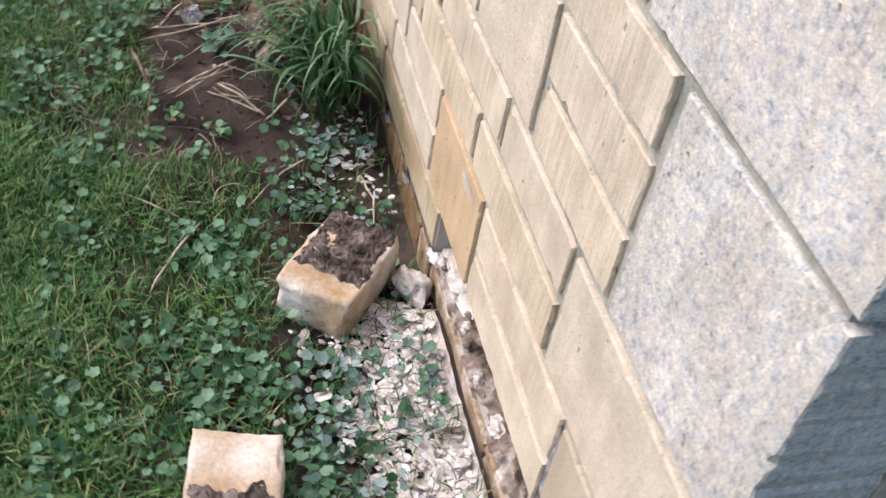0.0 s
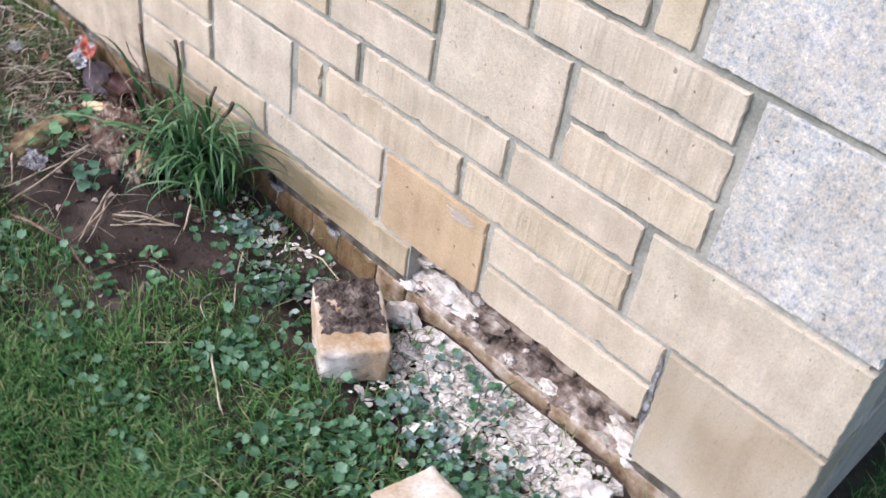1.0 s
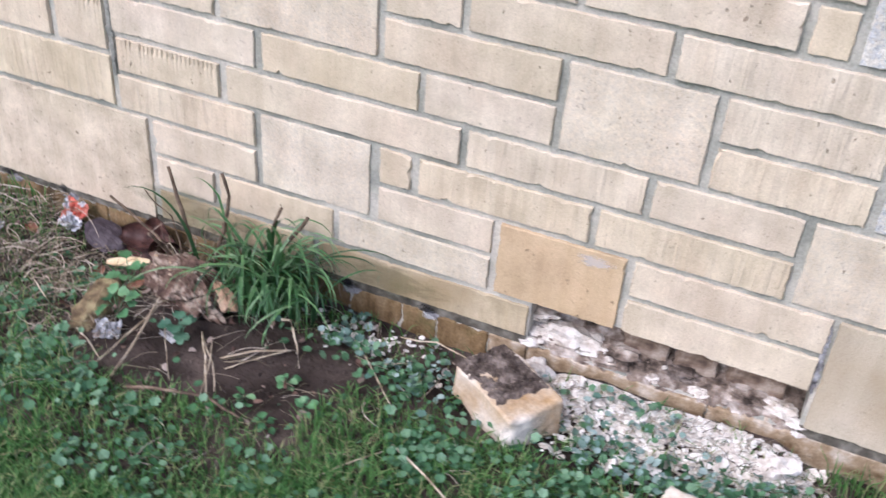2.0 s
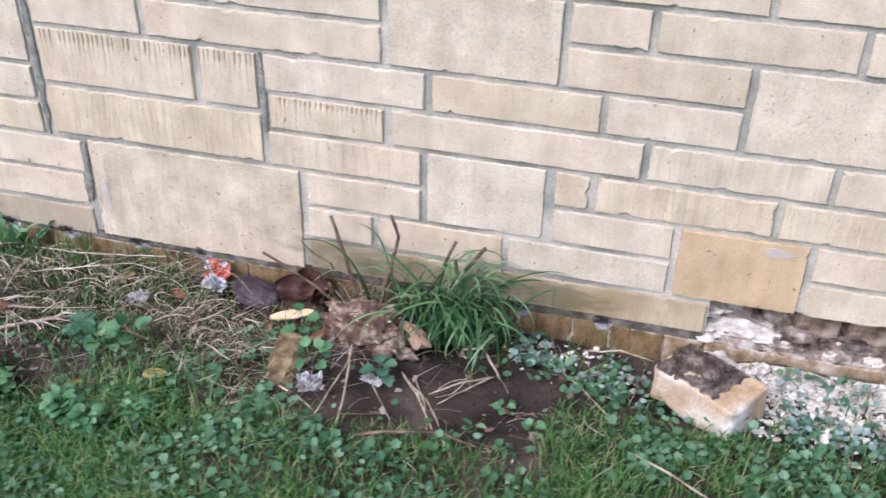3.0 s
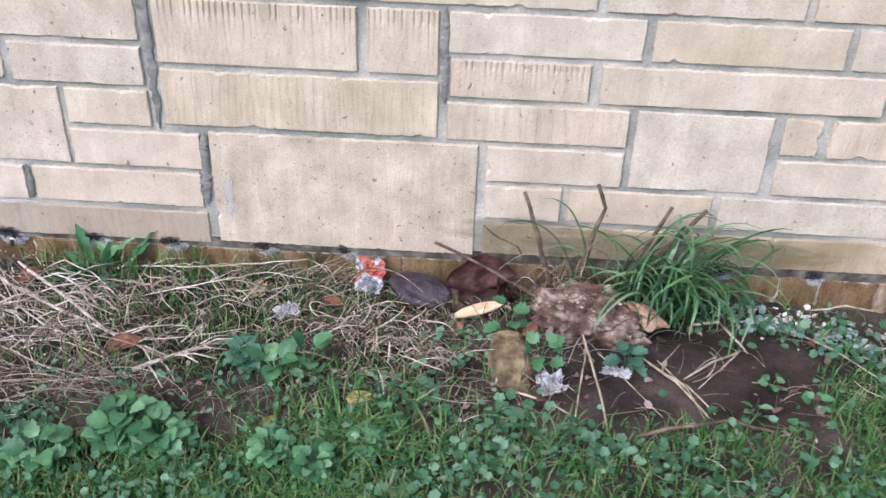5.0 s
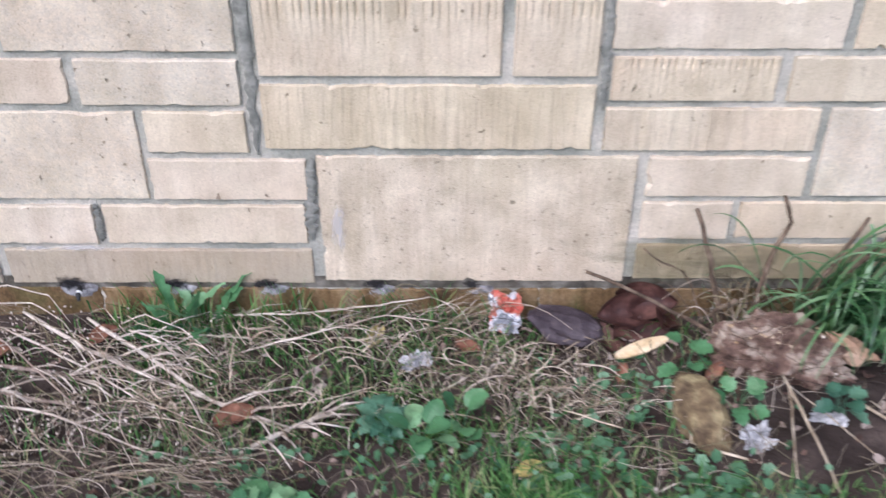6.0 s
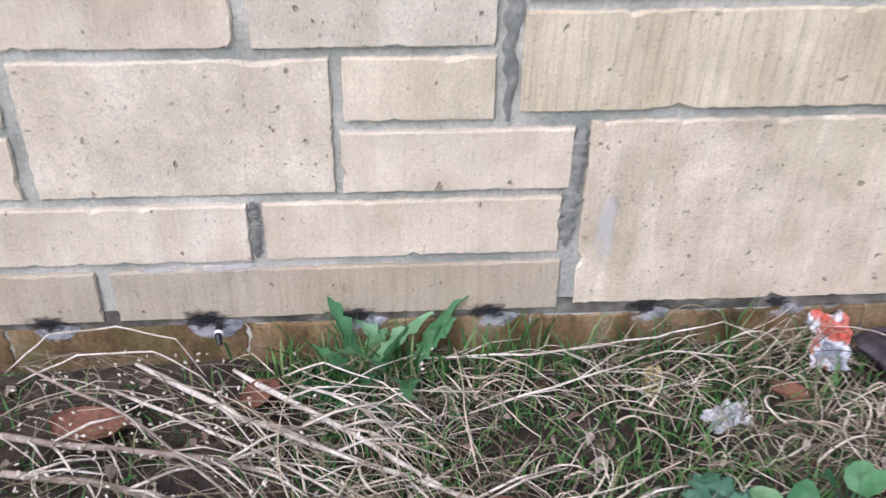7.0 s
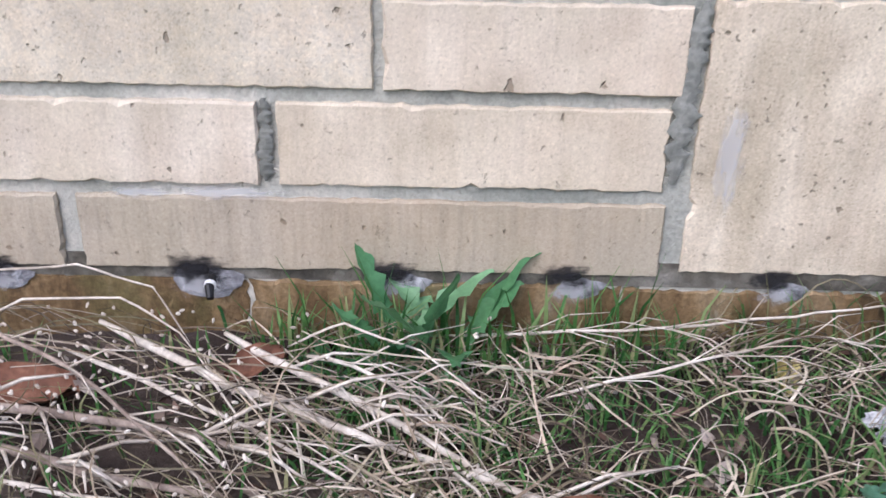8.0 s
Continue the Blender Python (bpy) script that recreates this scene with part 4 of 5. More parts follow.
def build_lawn():
    r = random.Random(11)
    heap = Heap()
    for k in range(290000):
        x, y = r.uniform(-0.7, 2.9), r.uniform(-1.25, -0.012)
        if k % 12 == 0:
            x, y = r.uniform(CORNER + 0.015, 3.2), r.uniform(-0.1, 1.6)
        d = lawn_share(x, y)
        if d < 1:
            d = max(d, 0.05 * (soil_patch(x, y) > 1.1), 0.17 if -0.30 < x < 0.35 and y > -0.3 else 0, 0.36 if 1.05 < x < 1.75 and y < -0.24 else 0, 0.26 if 0.35 < x < 1.0 and y < -0.4 else 0)
        far = 1.0 if y > -0.85 else 0.6
        if r.random() > d * far:
            continue
        clump = 0.5 + 0.5 * noise.noise(Vector((x * 9, y * 9, 30)))
        h = r.uniform(0.016, 0.040) * (0.6 + 1.0 * clump)
        blade(heap, r, x, y, ground_z(x, y), h, r.uniform(0.0007, 0.0016), r.uniform(0.2, 1.3), r.uniform(0, 6.28))
    for k in range(26000):
        x, y = r.uniform(-2.2, 4.4), r.uniform(-3.4, -1.2)
        if k % 4 == 0:
            x, y = r.uniform(3.1, 4.4), r.uniform(-1.3, 2.2)
        if k % 4 == 1:
            x, y = r.uniform(-2.2, -0.68), r.uniform(-1.3, -0.4)
        blade(heap, r, x, y, ground_z(x, y), r.uniform(0.025, 0.06), r.uniform(0.002, 0.004), r.uniform(0.2, 1.3), r.uniform(0, 6.28))
    for k in range(420):
        x = r.choice((r.uniform(-0.35, 0.30), r.uniform(1.85, 2.05), r.uniform(-0.35, 0.0)))
        blade(heap, r, x, r.uniform(-0.06, -0.016), -0.08, r.uniform(0.03, 0.085), r.uniform(0.0010, 0.0020), r.uniform(0.1, 0.7), r.uniform(0, 6.28))
    for k in range(46):
        x = r.choice((r.uniform(-0.08, -0.02), r.uniform(0.06, 0.20), r.uniform(-0.30, -0.15)))
        blade(heap, r, x, r.uniform(-0.035, -0.016), -0.07, r.uniform(0.06, 0.105), r.uniform(0.0010, 0.0020), r.uniform(0.1, 0.5), r.choice((r.uniform(-0.4, 0.4), r.uniform(2.7, 3.5))))
    for k in range(900):
        a, q = r.uniform(0, 6.28), abs(r.gauss(0, 0.085))
        x, y = 0.30 + q * 1.3 * math.cos(a), -0.43 + q * math.sin(a)
        blade(heap, r, x, y, ground_z(x, y), r.uniform(0.025, 0.06), r.uniform(0.0010, 0.0020), r.uniform(0.3, 1.3), r.uniform(0, 6.28))
    thing("lawn_grass", heap.mesh("lawn_grass", M_GRASS), "short green lawn grass beside the weedy bed", "grass", kind="stuff")


build_lawn()


def round_leaf(r, x, y, z, rad, tilt, turn_a, cup=0.25, notch=True):
    """A scalloped round leaf as a fan."""
    n = 11
    m = pose(x, y, z) @ pose(0, 0, 0, 0, 0, turn_a) @ pose(0, 0, 0, tilt, 0, 0)
    pts = [Vector((0, -0.55 * rad if notch else 0, -cup * rad * 0.6))]
    for i in range(n):
        a = -math.pi / 2 + 2 * math.pi * (i + 0.5) / n
        q = rad * (1 + 0.10 * (-1) ** i + r.uniform(-0.05, 0.05))
        pts.append(Vector((q * math.cos(a), q * math.sin(a), cup * rad * (0.3 * math.cos(2 * a) + r.uniform(-0.15, 0.15)))))
    return [tuple(m @ p) for p in pts], [(0, 1 + i, 1 + (i + 1) % n) for i in range(n)][:n - (1 if notch else 0)]


def build_ground_ivy():
    r = random.Random(23)
    green, dusty = Heap(), Heap()
    for k in range(40000):
        x, y = r.uniform(-0.3, 1.95), r.uniform(-0.72, -0.02)
        s = soil_patch(x, y)
        patch = 0.5 + 0.5 * noise.noise(Vector((x * 8, y * 8, 55)))
        d = 0.0
        if 0.33 < x < 1.0 and -0.68 < y < -0.36:
            d = 0.5
        if 0.95 < x < 1.62 and -0.36 < y < -0.03:
            d = 0.8
        if 1.0 < x < 1.8 and -0.55 < y <= -0.36:
            d = 0.42
        if 1.45 < x < 1.85 and -0.30 < y < -0.10:
            d = 0.9
        if 0.30 < x < 0.62 and -0.36 < y < -0.12:
            d = 0.22
        if x <= 0.33 and y < -0.30:
            d = 0.16 if y > -0.4 else 0.75
        if s < 1.0:
            d = 0.035
        elif s < 1.25:
            d = max(d * 0.6, 0.2)
        flaky = math.exp(-((x - 1.53) / 0.16) ** 2 - ((y + 0.09) / 0.09) ** 2)
        d *= 1 - 0.62 * flaky
        if 1.17 < x < 1.45 and -0.03 > y > -0.27 and (x - 1.2) * 0.61 + (y + 0.1) * 0.79 < 0.2:
            d *= 0.25
        if 0.60 < x < 0.86 and -0.26 < y < -0.05:
            d *= 0.2
        if r.random() > d * smooth_step(0.28, 0.62, patch) * 0.6:
            continue
        rad = r.uniform(0.0036, 0.0095) * (0.85 if x < 0.35 else 1)
        z = ground_z(x, y) + r.uniform(0.006, 0.034)
        leaf = round_leaf(r, x, y, z, rad, r.gauss(0, 38), r.uniform(0, 360))
        dust = math.exp(-((x - 1.52) / 0.24) ** 2 - ((y + 0.11) / 0.10) ** 2) + 1.1 * math.exp(-((x - 1.03) / 0.16) ** 2 - ((y + 0.08) / 0.08) ** 2)
        (dusty if r.random() < dust * 0.85 else green).add(*leaf)
    thing("ground_ivy", green.mesh("ground_ivy", M_IVY), "low green ground ivy with small scalloped leaves", "weeds", kind="stuff")
    thing("dusty_weeds", dusty.mesh("dusty_weeds", M_DUSTY), "low weeds dusted with white mortar below the pocket", "weeds", kind="stuff")


build_ground_ivy()


def build_flakes():
    r = random.Random(31)
    heap = Heap()
    large = []
    for k in range(2000):
        if k < 1600:
            t = r.random()
            x = 1.36 + 0.46 * t + r.gauss(0, 0.03)
            y = -0.088 + 0.025 * t + r.gauss(0, 0.05)
        else:
            x, y = r.gauss(1.03, 0.10), r.gauss(-0.07, 0.035)
            if k % 4:
                continue
        if y > -0.018 or x < 0.85:
            continue
        n = r.choice((5, 6, 7))
        q = (r.uniform(0.003, 0.009) if k % 6 else r.uniform(0.008, 0.017)) * (0.7 if k >= 1600 else 1)
        th = r.uniform(0.0008, 0.0024)
        m = pose(x, y, ground_z(x, y) + r.uniform(0.003, 0.013), r.gauss(0, 14), r.gauss(0, 14), r.uniform(0, 360))
        slim = r.uniform(0.45, 1.0)
        ring = [(q * r.uniform(0.6, 1.25) * math.cos(2 * math.pi * i / n), slim * q * r.uniform(0.6, 1.25) * math.sin(2 * math.pi * i / n)) for i in range(n)]
        faces = [tuple(range(n))[::-1], tuple(range(n, 2 * n))] + [(i, (i + 1) % n, n + (i + 1) % n, n + i) for i in range(n)]
        if k % 6 == 0 and k < 1600:
            large.append((m, [(a, b, c) for c in (0, th) for a, b in ring], faces))
        else:
            heap.add([tuple(m @ Vector((a, b, c))) for c in (0, th) for a, b in ring], faces)
    bed = thing("mortar_flakes", heap.mesh("mortar_flakes", M_WHITE), "scattered white mortar flakes below the open pocket", "rubble", kind="stuff")
    for m, verts, faces in large:
        child("flake", mesh_from("flake", verts, faces, M_FLAKE), bed).matrix_local = m
    # drift of fine white mortar
    nx, ny = 70, 18
    verts = []
    for j in range(ny + 1):
        for i in range(nx + 1):
            u, v = i / nx * 2 - 1, j / ny * 2 - 1
            x, y = 1.555 + 0.25 * u, -0.068 + 0.062 * v
            e = 0.9 - abs(u) ** 4 - 0.9 * max(0, -v) + 0.9 * noise.noise(Vector((x * 16, y * 16, 2)))
            verts.append((x, y, ground_z(x, y) - 0.010 + 0.018 * max(-0.5, min(0.8, e)) + 0.004 * noise.noise(Vector((x * 60, y * 60, 0)))))
    faces = [(j * (nx + 1) + i, j * (nx + 1) + i + 1, (j + 1) * (nx + 1) + i + 1, (j + 1) * (nx + 1) + i) for j in range(ny) for i in range(nx)]
    thing("mortar_drift", mesh_from("mortar_drift", verts, faces, M_CHALK, True), "drift of fine white mortar rubble on the soil", "rubble", kind="stuff")


build_flakes()


M_LOOSE_STRAW = leaf_material("loose_straw", [(0.10, 0.07, 0.05), (0.22, 0.175, 0.125), (0.38, 0.32, 0.24), (0.60, 0.53, 0.43)], 0.8, 0.0, 0.2)


def build_straw():
    """The loose mat of dead stems along the wall."""
    r = random.Random(41)
    heap = Heap()
    single = []

    def strand(x, y, ang, ln, rad, lift, bend):
        pts, a = [], ang
        seg = 7
        z0 = ground_z(x, y) + r.uniform(0.003, lift)
        for i in range(seg + 1):
            t = i / seg
            pts.append((x, min(y, -0.014), z0 + 0.35 * lift * math.sin(t * math.pi)))
            a += bend / seg + r.uniform(-0.09, 0.09)
            x += ln / seg * math.cos(a)
            y += ln / seg * math.sin(a)
        made = tube(pts, [rad * (1 - 0.4 * i / seg) for i in range(seg + 1)], 3)
        if rad > 0.0008 and -0.5 < x < 0.5 and len(single) < 280:
            single.append(made)
        else:
            heap.add(*made)

    def gap(x, y):
        """Bare dark soil shows between the heaps of stems."""
        return 0.5 + 0.5 * noise.noise(Vector((x * 7, y * 9, 71)))

    for k in range(900):
        x = r.uniform(-0.78, -0.08)
        y = r.uniform(-0.50, -0.02)
        if r.random() > smooth_step(-0.5, -0.36, y) or r.random() > smooth_step(0.22, 0.55, gap(x, y)):
            continue
        ang = r.gauss(-0.50, 0.40) + (math.pi if r.random() < 0.5 else 0)
        strand(x, y, ang, r.uniform(0.05, 0.22), r.choice((0.0004, 0.0005, 0.0007, 0.0011)), 0.038, r.gauss(0, 0.9))
    for k in range(330):
        x, y = r.uniform(-0.62, -0.08), r.uniform(-0.42, -0.20)
        strand(x, y, r.uniform(0, 6.28), r.uniform(0.04, 0.13), r.uniform(0.0004, 0.0008), 0.03, r.gauss(0, 2.2))
    for k in range(1150):
        x, y = r.uniform(-0.28, 0.42), r.uniform(-0.28, -0.02)
        if r.random() > smooth_step(0.25, 0.6, gap(x, y)):
            continue
        strand(x, y, r.choice((r.gauss(0.2, 0.5), r.uniform(0, 6.28))), r.uniform(0.02, 0.10), r.choice((0.0005, 0.0006, 0.0009, 0.0015)), 0.030, r.gauss(0, 1.6))
    for k in range(260):
        x, y = r.uniform(-0.15, 0.50), r.uniform(-0.46, -0.26)
        strand(x, y, r.uniform(0, 6.28), r.uniform(0.02, 0.08), r.choice((0.0004, 0.0006, 0.0007)), 0.016, r.gauss(0, 1.2))
    for k in range(70):
        x, y = r.uniform(0.02, 0.26), r.uniform(-0.10, -0.02)
        strand(x, y, r.gauss(0.15, 0.3), r.uniform(0.06, 0.16), r.uniform(0.0005, 0.0010), 0.055, r.gauss(0, 1.2))
    for k in range(480):
        x, y = r.gauss(0.45, 0.16), r.gauss(-0.24, 0.09)
        if soil_patch(x, y) < 0.8 or y > -0.02:
            continue
        strand(x, y, r.uniform(0, 6.28), r.uniform(0.02, 0.11), r.uniform(0.0004, 0.0010), 0.022, r.gauss(0, 0.8))
    for k in range(420):
        x, y = r.uniform(0.6, 1.9), r.uniform(-0.6, -0.03)
        strand(x, y, r.uniform(0, 6.28), r.uniform(0.02, 0.08), r.uniform(0.0004, 0.0011), 0.016, r.gauss(0, 0.6))
    for k in range(260):
        x, y = r.uniform(1.38, 1.88), r.uniform(-0.16, -0.02)
        strand(x, y, r.uniform(0, 6.28), r.uniform(0.015, 0.05), r.uniform(0.0004, 0.0009), 0.03, r.gauss(0, 0.8))
    for k in range(45):
        x, y = r.gauss(0.655, 0.045), r.uniform(-0.10, -0.02)
        strand(x, y, r.uniform(0, 6.28), r.uniform(0.04, 0.12), r.uniform(0.0006, 0.0013), 0.10, r.gauss(0, 0.8))
    mat_of = thing("dry_straw", heap.mesh("dry_straw", M_STRAW), "tangled mat of dry beige stems along the wall", "straw", kind="stuff")
    for v, f in single:
        child("straw_stem", mesh_from("straw_stem", v, f, M_LOOSE_STRAW), mat_of)
    pods = Heap()
    for k in range(560):
        x, y = r.uniform(-0.75, -0.15), r.uniform(-0.33, -0.02)
        if r.random() < smooth_step(-0.45, -0.15, x) * 0.85:
            continue
        v, f = lump(r, r.uniform(0.0020, 0.0036), 0.0016, 0.0013, 0.3, 1, k)
        m = pose(x, y, ground_z(x, y) + r.uniform(0.01, 0.065), r.uniform(0, 90), r.uniform(-60, 60), r.uniform(0, 360))
        pods.add([tuple(m @ Vector(p)) for p in v], f)
    thing("seed_pods", pods.mesh("seed_pods", M_STEM), "tiny pale seed pods on the dry stems", "seed pods", kind="stuff")


build_straw()


def bent_stem(name, pts, r0_, r1_, mat, label, category, group=""):
    """One stem or stick through a few points, with side twigs as parts of it."""
    dense = []
    for i in range(len(pts) - 1):
        for k in range(4):
            t = k / 4
            p = Vector(pts[i]).lerp(Vector(pts[i + 1]), t)
            p += Vector((noise.noise(p * 30), noise.noise(p * 30 + Vector((4, 4, 4))), noise.noise(p * 30 + Vector((9, 2, 1))))) * 0.0025
            dense.append(p)
    dense.append(Vector(pts[-1]))
    base = Vector(pts[0])
    n = len(dense)
    v, f = tube([p - base for p in dense], [(r0_ + (r1_ - r0_) * i / (n - 1)) * (0.55 if i in (0, n - 1) else 1) * (1 + 0.12 * noise.noise(dense[i] * 60)) for i in range(n)], 7)
    return thing(name, mesh_from(name, v, f, mat, True), label, category, group, at=pose(*base)), dense


STEMS = [
    ((-0.476, -0.029, -0.046), (-0.355, -0.117, -0.046), (-0.257, -0.168, -0.048), (-0.126, -0.230, -0.052), (-0.05, -0.262, -0.062)),
    ((-0.495, -0.068, -0.048), (-0.348, -0.152, -0.048), (-0.277, -0.200, -0.052), (-0.21, -0.245, -0.064)),
    ((-0.369, -0.047, -0.046), (-0.252, -0.135, -0.048), (-0.148, -0.219, -0.052), (-0.02, -0.265, -0.064)),
    ((-0.62, -0.120, -0.052), (-0.515, -0.143, -0.050), (-0.386, -0.166, -0.052), (-0.300, -0.185, -0.058)),
    ((-0.62, -0.165, -0.054), (-0.497, -0.188, -0.052), (-0.411, -0.215, -0.054), (-0.33, -0.225, -0.062)),
    ((-0.30, -0.070, -0.050), (-0.262, -0.09, -0.044), (-0.228, -0.113, -0.048), (-0.177, -0.159, -0.056)),
    ]
THIN_STEMS = [
    ((-0.58, -0.06, -0.02), (-0.47, -0.12, -0.03), (-0.36, -0.21, -0.05), (-0.25, -0.31, -0.066)),
    ((-0.50, -0.22, -0.05), (-0.36, -0.255, -0.045), (-0.22, -0.31, -0.06), (-0.10, -0.33, -0.068)),
    ((-0.20, -0.02, -0.06), (-0.05, -0.055, -0.030), (0.09, -0.045, -0.018), (0.17, -0.02, -0.02), (0.215, -0.03, -0.04)),
    ((-0.12, -0.11, -0.06), (0.0, -0.085, -0.04), (0.10, -0.055, -0.030), (0.19, -0.055, -0.045)),
    ((-0.09, -0.31, -0.066), (-0.02, -0.265, -0.060), (0.06, -0.215, -0.062)),
]
for i, pts in enumerate((*STEMS, *THIN_STEMS)):
    thick = 0.0037 if i in (0, 2) else 0.0044 if i in (3, 4) else 0.0046 if i == 10 else 0.0015 if i in (8, 9) else 0.0021
    ob, dense = bent_stem("dry_stem", pts, thick, thick * 0.5, M_BARK if i in (3, 4, 6) else M_STEM, "long dry beige plant stem lying by the wall", "dry stem", "dry stems")
    r = random.Random(100 + i)
    for k in range(9):
        p = dense[r.randrange(2, len(dense) - 2)]
        a = r.uniform(-1.2, 0.5)
        ln = r.uniform(0.03, 0.10)
        q = p + Vector((ln * math.cos(a), min(ln * math.sin(a), -0.012 - p.y), r.uniform(-0.01, 0.02)))
        mid = p.lerp(q, 0.5) + Vector((0, 0, 0.008))
        o = Vector(pts[0])
        v, f = tube([p - o, mid - o, q - o], [thick * 0.45, thick * 0.35, thick * 0.2], 4)
        child("twig", mesh_from("twig", v, f, M_STEM, True), ob)
# an arching thin stem over the drilled hole
for pts in (((-0.62, -0.03, -0.055), (-0.56, -0.03, 0.0), (-0.49, -0.028, 0.006), (-0.43, -0.03, -0.012), (-0.40, -0.045, -0.055)),
            ((-0.60, -0.05, -0.05), (-0.53, -0.045, -0.018), (-0.45, -0.05, -0.01), (-0.40, -0.07, -0.03), (-0.36, -0.11, -0.055)),
            ((-0.32, -0.05, -0.055), (-0.27, -0.065, -0.020), (-0.21, -0.09, -0.03), (-0.15, -0.13, -0.055))):
    bent_stem("dry_stem", pts, 0.0012, 0.0007, M_STEM, "thin arching dry stem by the wall", "dry stem", "dry stems")

M_STICK = mottled("straw_stick", (0.22, 0.165, 0.105), (0.42, 0.345, 0.245), (0.60, 0.52, 0.40), 45, 200, 0.8, 0.001)
STICKS = [
    ((0.664, -0.235, 0.012), (0.685, -0.34, -0.010), (0.702, -0.447, -0.030), 0.0032), ((0.765, -0.25, -0.018), (0.812, -0.305, -0.016), (0.858, -0.372, -0.030), 0.0030),
    ((0.775, -0.262, -0.020), (0.83, -0.31, -0.020), (0.868, -0.362, -0.030), 0.0024), ((0.79, -0.252, -0.020), (0.83, -0.32, -0.020), (0.850, -0.378, -0.030), 0.0020),
    ((0.930, -0.214, -0.022), (0.88, -0.25, -0.018), (0.828, -0.287, -0.028), 0.0034), ((0.925, -0.222, -0.020), (0.89, -0.265, -0.020), (0.850, -0.305, -0.030), 0.0024),
    ((0.672, -0.245, 0.004), (0.66, -0.32, -0.012), (0.645, -0.405, -0.030), 0.0024), ((0.69, -0.26, -0.005), (0.73, -0.31, -0.015), (0.785, -0.375, -0.030), 0.0015),
    ]
MORE_STICKS = [
    ((1.08, -0.070, -0.040), (1.15, -0.060, -0.030), (1.215, -0.070, -0.034), 0.0026), ((1.19, -0.33, -0.030), (1.26, -0.37, -0.022), (1.335, -0.405, -0.028), 0.0030),
    ((0.545, -0.335, -0.030), (0.60, -0.36, -0.022), (0.645, -0.385, -0.028), 0.0030), ((0.86, -0.155, -0.02), (0.90, -0.165, 0.0), (0.945, -0.215, -0.025), 0.0040),
    ((0.53, -0.21, -0.02), (0.535, -0.27, -0.01), (0.525, -0.32, -0.03), 0.0036), ((0.36, -0.24, -0.05), (0.46, -0.30, -0.035), (0.40, -0.36, -0.04), 0.0018),
    ((1.02, -0.13, -0.03), (1.09, -0.20, -0.02), (1.16, -0.26, -0.03), 0.0022), ((1.12, -0.46, -0.02), (1.16, -0.40, -0.015), (1.19, -0.36, -0.02), 0.0020),
]
for *pts, rad in (*STICKS, *MORE_STICKS):
    bent_stem("straw_stick", pts, rad * 0.72, rad * 0.5, M_STICK, "broken pale straw stick lying on dark soil", "straw", "straw sticks")
bent_stem("twig", ((0.735, -0.432, -0.018), (0.80, -0.418, -0.008), (0.88, -0.398, -0.006), (0.950, -0.405, -0.018)), 0.0034, 0.0026, M_STALK, "bent brown twig lying on bare soil", "twig")


def ribbon(r, base, a, ln, w, rise, droop):
    """One long arching leaf with a fold along its middle."""
    n = 14
    verts, faces = [], []
    dx, dy = math.cos(a), math.sin(a)
    x = y = z = 0.0
    th = rise
    twist = r.gauss(0, 1.0)
    for i in range(n + 1):
        t = i / n
        ww = w * (1 - t ** 2.2) * (0.6 + 0.4 * min(1, t * 5)) + 0.0002
        dx, dy = math.cos(a + twist * t), math.sin(a + twist * t)
        px = base[0] + x
        py = min(base[1] + y, 0.055)
        pz = base[2] + z
        verts += [(px - dy * ww, py + dx * ww, pz + ww * 0.35), (px, py, pz), (px + dy * ww, py - dx * ww, pz + ww * 0.35)]
        if i:
            q = (i - 1) * 3
            faces += [(q, q + 1, q + 4, q + 3), (q + 1, q + 2, q + 5, q + 4)]
        x += ln / n * math.cos(th) * dx
        y += ln / n * math.cos(th) * dy
        z += ln / n * math.sin(th)
        z = max(z, -0.02)
        th -= droop / n * (0.15 + 2.5 * t * t)
    return verts, faces


M_WITHERED = leaf_material("withered_leaf", [(0.07, 0.05, 0.032), (0.14, 0.105, 0.065), (0.27, 0.22, 0.14), (0.12, 0.14, 0.055)], 0.8, 0.15, 0.2)


